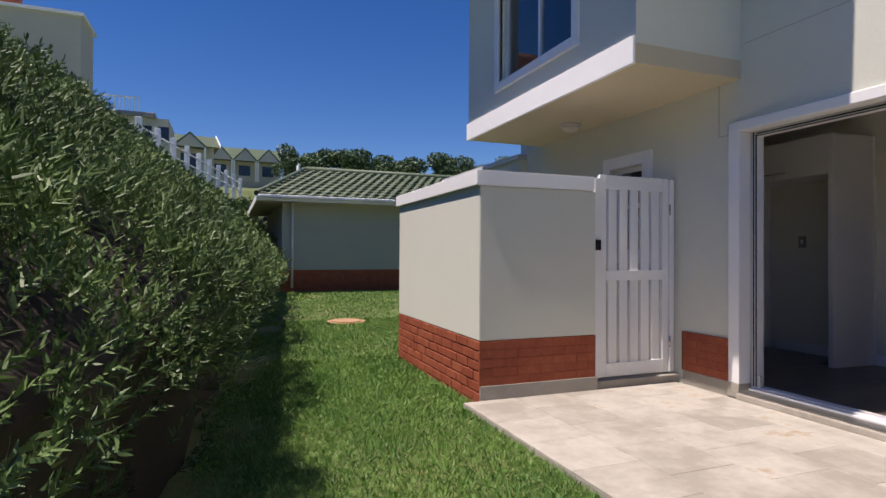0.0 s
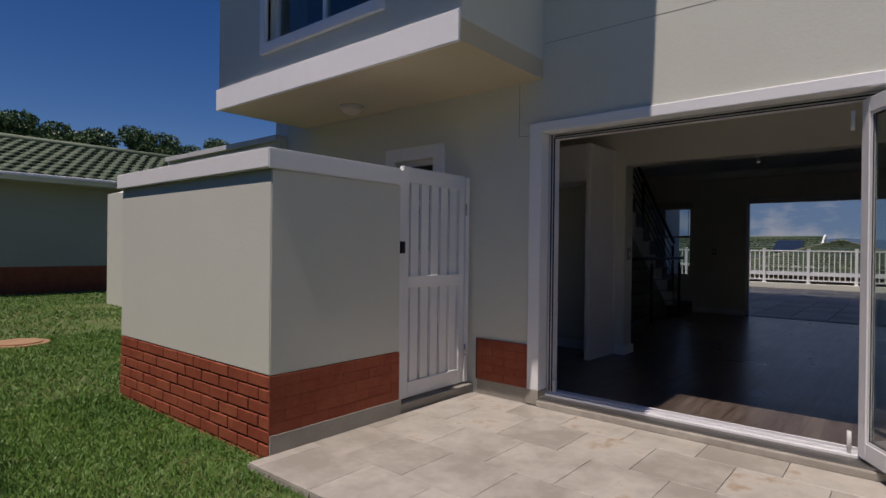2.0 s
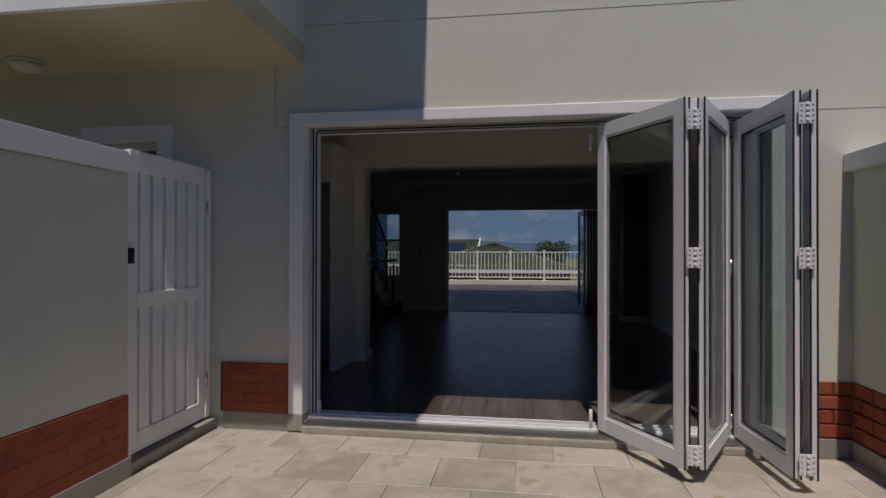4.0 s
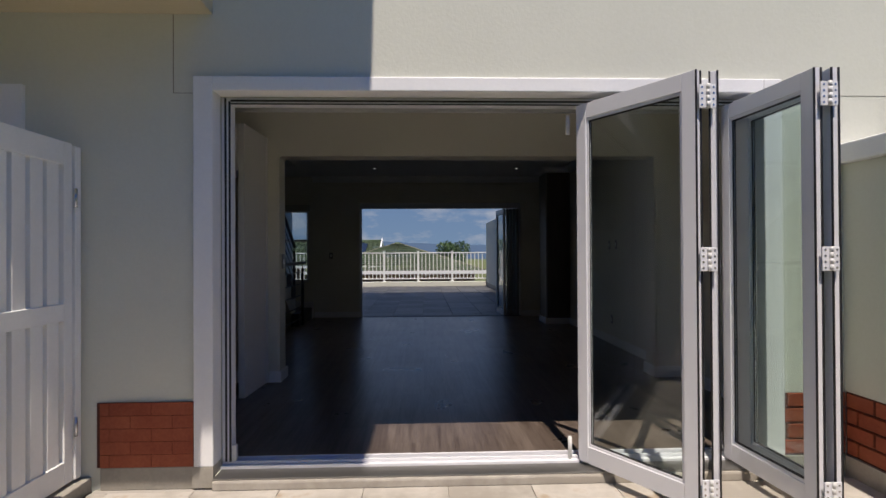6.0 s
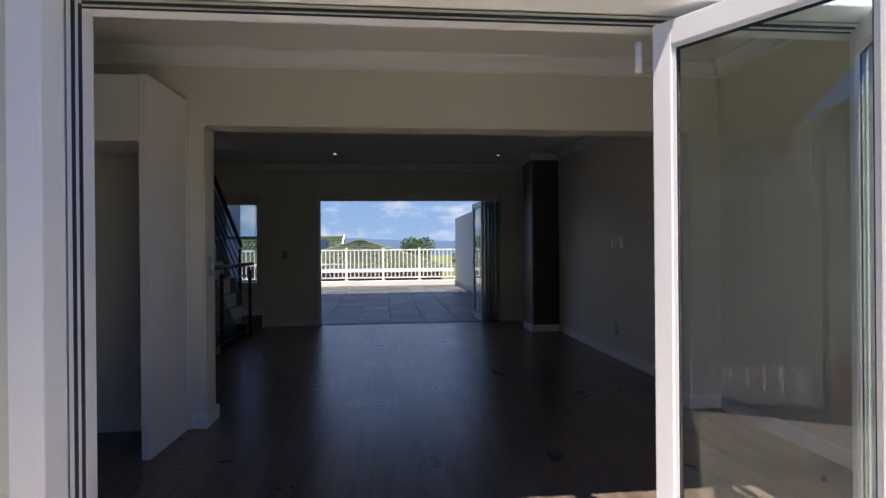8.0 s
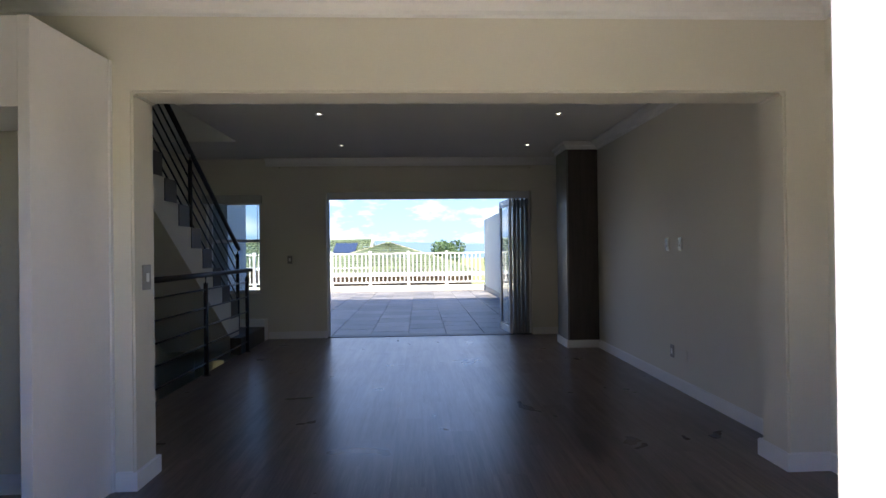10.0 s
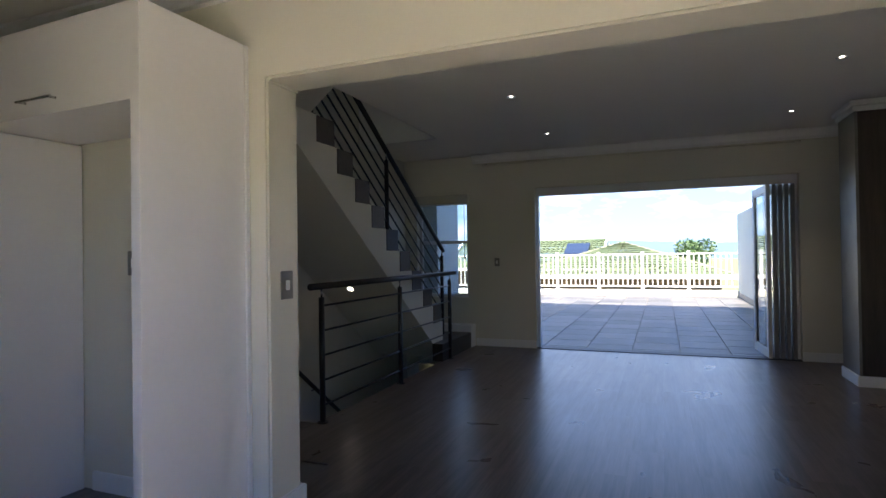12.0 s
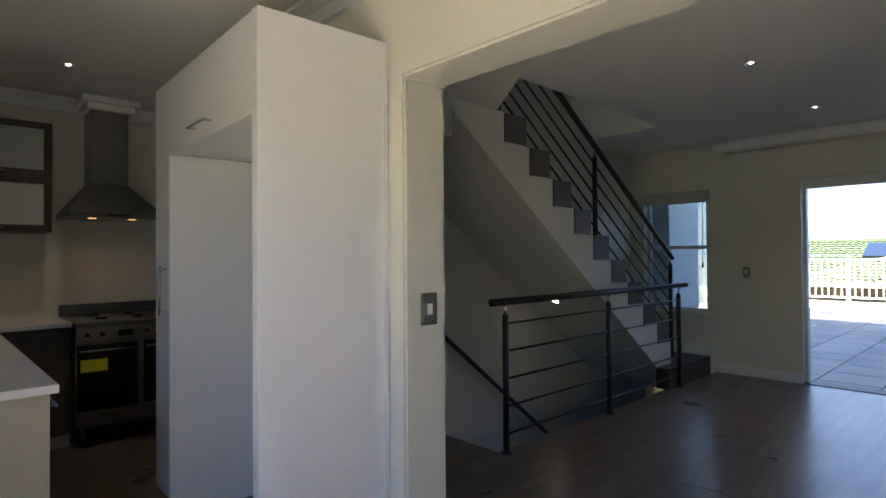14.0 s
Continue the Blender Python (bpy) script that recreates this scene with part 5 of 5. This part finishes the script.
def lawn():
    rng = np.random.default_rng(5)
    sets = []
    for n, x0, x1, y0, y1 in ((80000, 0.05, 2.28, 1.2, 5.2), (26000, 0.4, 2.28, 5.2, 6.85), (40000, 0.6, 4.3, 6.85, 10.5), (30000, 0.8, 6.0, 10.5, 18.2)):
        p = np.stack([rng.uniform(x0, x1, n), rng.uniform(y0, y1, n), np.full(n, LAWN)], 1)
        keep = (p[:, 0] > -0.1 + 0.1 * p[:, 1]) & ~((p[:, 0] > 2.155) & (p[:, 1] < 4.54)) & ~((p[:, 0] > 2.285) & (p[:, 1] < 6.85)) & (np.hypot(p[:, 0] - 2.38, p[:, 1] - 10.2) > 0.34)
        patch = np.array([noise.noise((q[0] * 0.9, q[1] * 0.6, 4.0)) for q in p])
        keep &= (patch > -0.42) | (rng.random(n) > 0.6)
        sets.append(p[keep])
    p = np.concatenate(sets)
    n = len(p)
    w = rng.normal(size=(n, 3)) * 0.7
    w[:, 2] = 1.0
    far = np.clip((p[:, 1] - 4) / 10, 0, 1)
    blades("grass", p, w, rng.uniform(0.022, 0.05, n), rng.uniform(0.0026, 0.006, n) * (1 + 2.2 * far), rng.uniform(-0.5, 0.5, n), GRASSM, "short green lawn grass with bare patches", "grass")


lawn()


def hedge(s, y):
    """Outline of the planted bank: place and outward way for s from 0 (foot) up; it overhangs its foot, then leans back."""
    swell = 0.10 * noise.noise((y * 0.9, s * 0.8, 3.0)) + 0.05 * noise.noise((y * 2.3, s * 2.0, 8.0))
    near = 0.12 if y < 3.2 else 0.0
    if s < 0.95:
        out, z = -0.16 + 0.16 * min(1.0, s / 0.75) ** 1.5, s
        nx, nz = 0.95, 0.1
    else:
        u = s - 0.95
        out, z = -0.76 * u, min(0.95 + 0.67 * u, 3.9 - 0.05 * min(max(0.0, y - 7), 12))
        nx, nz = 0.6, 0.8
    p = np.array([foot(y) - 0.08 - near + out + swell, y, LAWN + z + 0.4 * swell])
    return p, np.array([nx, 0.0, nz])


def shrubs():
    """Sprigs of narrow leaves on the outline of the bank, in clumps with dark gaps."""
    rng = np.random.default_rng(9)
    P, Wy, Ln, Wd = [], [], [], []

    def sprig(base, way, size, leaves, lw):
        way = way / np.linalg.norm(way)
        for i in range(leaves):
            f = 0.1 + 0.9 * i / leaves
            d = rng.normal(size=3)
            d -= way * d.dot(way)
            d /= np.linalg.norm(d) + 1e-9
            P.append(base + way * size * f)
            Wy.append(way * (0.55 + 0.6 * f) + d * 0.85)
            Ln.append(size * rng.uniform(0.2, 0.36) * (1.15 - 0.45 * f))
            Wd.append(lw * rng.uniform(0.7, 1.3))

    for n, y0, y1, sm, size, leaves, lw in ((5200, 1.4, 4.4, 3.6, 0.20, 20, 0.0068), (6000, 4.4, 9.0, 5.2, 0.22, 15, 0.0095), (5200, 9.0, 19.0, 7.0, 0.28, 9, 0.028), (5200, 19.0, 34.0, 7.4, 0.45, 8, 0.055)):
        for _ in range(n):
            y = rng.uniform(y0, y1)
            s = sm * rng.random() ** 0.9
            gap = noise.noise((s * 1.6, y * 1.5, 2.0))
            low = s < 0.65
            if rng.random() < (0.88 if low else 0.0) or (gap < -0.18 and rng.random() < 0.85):
                continue
            if y < 3.4 and s < 1.15 and rng.random() < 0.45:
                continue
            p, nrm = hedge(s, y)
            p = p - nrm * (rng.uniform(-0.02, 0.13) - 0.14 * gap)
            way = nrm * 0.8 + np.array([rng.normal(0.0, 0.35), rng.normal(0, 0.45), rng.normal(0.55, 0.3)])
            size_ = size * rng.uniform(0.6, 1.35)
            if y < 3.2 and s < 1.3:
                size_ *= 0.6
            sprig(p, way, size_, leaves, lw)
    n = len(P)
    blades("bank_shrubs", np.array(P), np.array(Wy), np.array(Ln), np.array(Wd), rng.uniform(-0.25, 0.25, n), LEAFM, "dense rosemary-like shrubs covering the bank", "shrub")


shrubs()


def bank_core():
    """Earth and stems under the leaves, coloured dark for the hedge's shade."""
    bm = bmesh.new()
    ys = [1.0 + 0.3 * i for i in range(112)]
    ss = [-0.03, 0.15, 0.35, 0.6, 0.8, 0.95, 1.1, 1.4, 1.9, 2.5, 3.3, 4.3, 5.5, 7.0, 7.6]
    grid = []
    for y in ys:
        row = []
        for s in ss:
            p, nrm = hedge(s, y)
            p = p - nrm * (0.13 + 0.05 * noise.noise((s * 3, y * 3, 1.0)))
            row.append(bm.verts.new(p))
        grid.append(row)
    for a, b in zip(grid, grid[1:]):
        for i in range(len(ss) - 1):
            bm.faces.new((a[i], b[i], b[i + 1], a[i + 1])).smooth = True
    tagged(part("bank_earth", bm, EARTH), "earth and stems under the bank's shrubs, shade put into their colour", "soil", "", "structure")


bank_core()


def tree(name, x, y, z, h, r, seed, label, trunk=0.35, group=""):
    rng = np.random.default_rng(seed)
    t = thing(name, x, y, z, label, "tree", group)
    bm = bmesh.new()
    rod(bm, (0, 0, -0.5), (0, 0, h * trunk), 0.05 * r + 0.06, 9, 0.04 * r + 0.03)
    cl = []
    for i in range(9):
        a = rng.uniform(0, 6.28)
        e = Vector((math.cos(a) * r * rng.uniform(0.3, 0.7), math.sin(a) * r * rng.uniform(0.3, 0.7), h * rng.uniform(0.35 + 0.4 * trunk, 0.9)))
        rod(bm, (0, 0, h * trunk * 0.9), e, 0.03 * r + 0.02, 6, 0.01 * r)
        cl.append(np.array(e))
    part("trunk", bm, BARK, t)
    n = 5200
    c = np.array(cl)[rng.integers(0, len(cl), n)]
    q = rng.normal(size=(n, 3))
    q *= (rng.uniform(0.55, 1.0, n) / np.linalg.norm(q, axis=1))[:, None]
    p = c + q * np.array([r * 0.48, r * 0.48, min(h * 0.2, r * 0.42)])
    w = rng.normal(size=(n, 3))
    ob = blades("crown", p, w, rng.uniform(0.05, 0.1, n) * r, rng.uniform(0.04, 0.08, n) * r, rng.uniform(-0.3, 0.3, n), TREELEAF, "", "")
    ob.parent = t
    for key in ("kind", "category", "label"):
        if key in ob:
            del ob[key]


rng0 = random.Random(4)
for i in range(15):
    tree("hill_tree", 7.6 + i * 2.9 + rng0.uniform(-1, 1), 66 + rng0.uniform(-3, 5), 7.9, 5.1 + rng0.uniform(-0.7, 0.7), 2.6 + rng0.uniform(-0.5, 0.8), 20 + i, "round green tree on the skyline", 0.15, group="trees on the skyline")


def crest_fence():
    f = thing("crest_fence", 0, 0, 0, "white post fence along the top of the bank", "fence")
    a, b = Vector((-2.00, 19, 4.06)), Vector((1.06, 32, 4.04))
    n = 10
    tops = []
    for i in range(n):
        p = a.lerp(b, i / (n - 1))
        z = p.z
        boxes("post", TRIM, f, (p.x - 0.09, p.x + 0.09, p.y - 0.09, p.y + 0.09, z - 1.0, z + 1.0), bevel=0.01)
        tops.append(Vector((p.x, p.y, z)))
    for p, q in zip(tops, tops[1:]):
        for h in (0.35, 0.75):
            rods("rail", TRIM, f, (p + Vector((0, 0, h)), q + Vector((0, 0, h)), 0.03, 6))


crest_fence()


# ---- view from the terrace ----
def roof_sheet(bm, a, b, c, d, courses, waves):
    """A tiled slope: a, b along the eaves, d, c along the ridge; wavy courses that overlap."""
    a, b, c, d = (Vector(p) for p in (a, b, c, d))
    nrm = (b - a).cross(d - a).normalized()
    nx = waves * 4
    for r in range(courses):
        f0, f1 = r / courses, (r + 1) / courses
        rows = []
        for f, lift in ((f0, 0.05), (f1, 0.0)):
            p, q = a.lerp(d, f), b.lerp(c, f)
            rows.append([bm.verts.new(p.lerp(q, i / nx) + nrm * (lift + 0.03 * math.sin(i * math.pi / 2))) for i in range(nx + 1)])
        for i in range(nx):
            bm.faces.new((rows[0][i], rows[0][i + 1], rows[1][i + 1], rows[1][i]))


def hip_house(x0, x1, y0, y1, ground_z, eave, peak, ridge, label, gable=False):
    h = thing("valley_house", 0, 0, 0, label, "building", "houses below the terrace")
    boxes("wall", HOUSEBRICK, h, (x0 + 0.5, x1 - 0.5, y0 + 0.5, y1 - 0.5, ground_z, eave))
    boxes("fascia", TRIM, h, (x0 - 0.05, x0, y0, y1, eave - 0.15, eave + 0.02), (x0, x1, y0 - 0.05, y0, eave - 0.15, eave + 0.02))
    xm = (x0 + x1) / 2
    r0, r1 = (y0, y1) if gable else (y0 + ridge, y1 - ridge)
    bm = bmesh.new()
    roof_sheet(bm, (x0, y1, eave), (x0, y0, eave), (xm, r0, peak), (xm, r1, peak), 14, int((y1 - y0) / 0.3))
    roof_sheet(bm, (x1, y0, eave), (x1, y1, eave), (xm, r1, peak), (xm, r0, peak), 4, 12)
    if not gable:
        roof_sheet(bm, (x0, y0, eave), (x1, y0, eave), (xm, r0, peak), (xm, r0, peak), 10, 24)
        roof_sheet(bm, (x1, y1, eave), (x0, y1, eave), (xm, r1, peak), (xm, r1, peak), 10, 24)
    tagged(part("roof", bm, ROOFTILE, h), kind="stuff")
    rods("ridge", ROOFTILE, h, ((xm, r0, peak), (xm, r1, peak), 0.12, 8))
    if not gable:
        for a, b in (((x0, y0, eave), (xm, r0, peak)), ((x0, y1, eave), (xm, r1, peak))):
            rods("hip_capping", HIPCAP, h, (a, b, 0.07, 8))
    if gable:
        for y in (y0, y1):
            bm = bmesh.new()
            prism(bm, [(x0 - 0.1, eave - 0.15), (xm, peak - 0.1), (x1 + 0.1, eave - 0.15), (x1 + 0.1, eave + 0.12), (xm, peak + 0.2), (x0 - 0.1, eave + 0.12)], "y", y - 0.06, y + 0.04)
            part("barge_board", bm, TRIM, h)
    return h


hip_house(29.5, 38.5, -0.4, 8.9, -4.5, 0.28, 1.72, 4.5, "brick house with a green hipped tile roof")
va = hip_house(39, 48, 5.85, 16, -4.5, 0.35, 2.1, 0, "brick house with a green gabled tile roof", gable=True)
bm = bmesh.new()
prism(bm, [(40.9, 1.15), (42.7, 1.85), (42.66, 1.93), (40.86, 1.23)], "y", 6.85, 8.35)
part("solar_panel", bm, SOLAR, va)
hip_house(31, 39, -9.5, -1.6, -4.6, -0.5, 0.75, 3.9, "brick house with a green hipped tile roof")
for i, (x, y, h, r) in enumerate(((62, -0.3, 6.9, 2.2), (66, 2.6, 6.0, 1.6), (60, -6.5, 5.6, 2.4), (70, 12, 6, 2.5))):
    tree("valley_tree", x, y, -4.6, h, r, 60 + i, "dark green tree below the terrace", 0.5)


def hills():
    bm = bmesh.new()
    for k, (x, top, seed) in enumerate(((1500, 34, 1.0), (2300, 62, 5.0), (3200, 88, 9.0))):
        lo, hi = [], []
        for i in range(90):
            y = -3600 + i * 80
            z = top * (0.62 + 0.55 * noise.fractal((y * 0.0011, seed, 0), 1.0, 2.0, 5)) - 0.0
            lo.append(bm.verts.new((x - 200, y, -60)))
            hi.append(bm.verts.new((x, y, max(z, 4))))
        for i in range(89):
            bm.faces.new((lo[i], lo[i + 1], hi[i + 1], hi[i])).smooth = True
    tagged(part("backdrop_hills", bm, HILLM), "far hills on the horizon, blue haze put into their colour", "backdrop", "", "structure")


hills()


def sky_backdrop():
    """Blue sky with scattered cloud over the far hills."""
    m = bpy.data.materials.new("far_sky")
    m.use_nodes = True
    nt = m.node_tree
    nt.nodes.clear()
    out, em, mx = nt.nodes.new("ShaderNodeOutputMaterial"), nt.nodes.new("ShaderNodeEmission"), nt.nodes.new("ShaderNodeMix")
    mx.data_type = "RGBA"
    geo, mp, nz, rp, sp, mr, gr = (nt.nodes.new(k) for k in ("ShaderNodeNewGeometry", "ShaderNodeMapping", "ShaderNodeTexNoise", "ShaderNodeValToRGB", "ShaderNodeSeparateXYZ", "ShaderNodeMapRange", "ShaderNodeValToRGB"))
    mp.inputs["Scale"].default_value = (0.0, 0.0015, 0.0045)
    nz.inputs["Scale"].default_value, nz.inputs["Detail"].default_value, nz.inputs["Roughness"].default_value = 1.7, 8.0, 0.6
    rp.color_ramp.elements[0].position, rp.color_ramp.elements[1].position = 0.47, 0.75
    mr.inputs["From Min"].default_value, mr.inputs["From Max"].default_value = 0.0, 1600.0
    gr.color_ramp.elements[0].color, gr.color_ramp.elements[1].color = (0.13, 0.215, 0.33, 1), (0.05, 0.12, 0.30, 1)
    gr.color_ramp.elements[1].position = 0.7
    mx.inputs[7].default_value = (0.36, 0.39, 0.43, 1)
    for a, b in ((geo.outputs["Position"], mp.inputs[0]), (mp.outputs[0], nz.inputs["Vector"]), (nz.outputs["Fac"], rp.inputs[0]), (rp.outputs[0], mx.inputs[0]),
                 (geo.outputs["Position"], sp.inputs[0]), (sp.outputs["Z"], mr.inputs["Value"]), (mr.outputs[0], gr.inputs[0]), (gr.outputs[0], mx.inputs[6]), (mx.outputs[2], em.inputs[0]), (em.outputs[0], out.inputs[0])):
        nt.links.new(a, b)
    bm = bmesh.new()
    bm.faces.new([bm.verts.new(p) for p in ((3900, -4300, -120), (3900, 4300, -120), (3900, 4300, 2300), (3900, -4300, 2300))])
    tagged(part("backdrop_sky", bm, m), "blue sky with scattered white cloud", "backdrop", "", "structure")


sky_backdrop()


# ---- floors, piece by piece ----
def laid_floor(name, label, material, x0, x1, y0, y1, top, sx, sy, gap, thick, skip=None, shift=0.5, along="x", piece="tile"):
    """Tiles or boards sx by sy between the limits, rows running along x or y."""
    host = thing(name, 0, 0, 0, label, "floor", "", "structure")
    cache = {}
    horizontal = along == "x"
    A0, A1, B0, B1 = (x0, x1, y0, y1) if horizontal else (y0, y1, x0, x1)
    la, lb = (sx, sy) if horizontal else (sy, sx)
    b, row = B0, 0
    while b < B1 - 0.01:
        be = min(b + lb, B1)
        a = A0 - la * ((row * shift) % 1.0)
        while a < A1 - 0.01:
            s, e = max(a, A0), min(a + la, A1)
            if e - s > 0.02:
                cx, cy = ((s + e) / 2, (b + be) / 2) if horizontal else ((b + be) / 2, (s + e) / 2)
                if not (skip and skip(cx, cy)):
                    dx, dy = (e - s - gap, be - b - gap) if horizontal else (be - b - gap, e - s - gap)
                    key = (round(dx, 3), round(dy, 3))
                    if key not in cache:
                        bm = bmesh.new()
                        box(bm, -dx / 2, dx / 2, -dy / 2, dy / 2, -thick, 0)
                        if gap > 0.001:
                            bmesh.ops.bevel(bm, geom=[ed for ed in bm.edges if all(v.co.z > -1e-6 for v in ed.verts)], offset=min(0.002, gap * 0.6), segments=1, affect="EDGES")
                        cache[key] = mesh_of(piece, bm, material)
                    ob = new(piece, cache[key])
                    ob.parent = host
                    ob.location = (cx, cy, top + random.uniform(-0.0004, 0.0004) * (0.15 if piece == "plank" else 1.0))
            a += la
        b += lb
        row += 1


laid_floor("patio_floor", "pale stone tile patio", STONE, 2.16, 4.25, 0.378, 4.522, PATIO, 0.45, 0.45, 0.003, 0.011, along="y")
laid_floor("yard_floor", "pale stone tile yard", STONE, 2.53, FAC, 4.67, 6.8, PATIO, 0.45, 0.45, 0.003, 0.011, along="y")
laid_floor("wood_floor", "dark brown laminate plank floor", PLANK, 4.545, FAR0 - 0.01, SIDE, 4.84, 0.0, 1.22, 0.19, 0.0002, 0.011, shift=0.37, piece="plank",
           skip=lambda x, y: ARCH0 < x < ARCH1 and not AY0 < y < AY1)
laid_floor("kitchen_floor", "dark brown laminate plank floor", PLANK, 5.4, 7.95, 4.84, BACK, 0.0, 1.22, 0.19, 0.0002, 0.011, shift=0.37, piece="plank",
           skip=lambda x, y: x > 6.77 and STAIRW < y < STAIRW + 0.2)
laid_floor("terrace_floor", "grey slate look terrace tiles", SLATE, FAR1 + 0.06, TX1, 0.365, 7.4, TZ, 0.6, 0.6, 0.01, 0.011, shift=0.5)
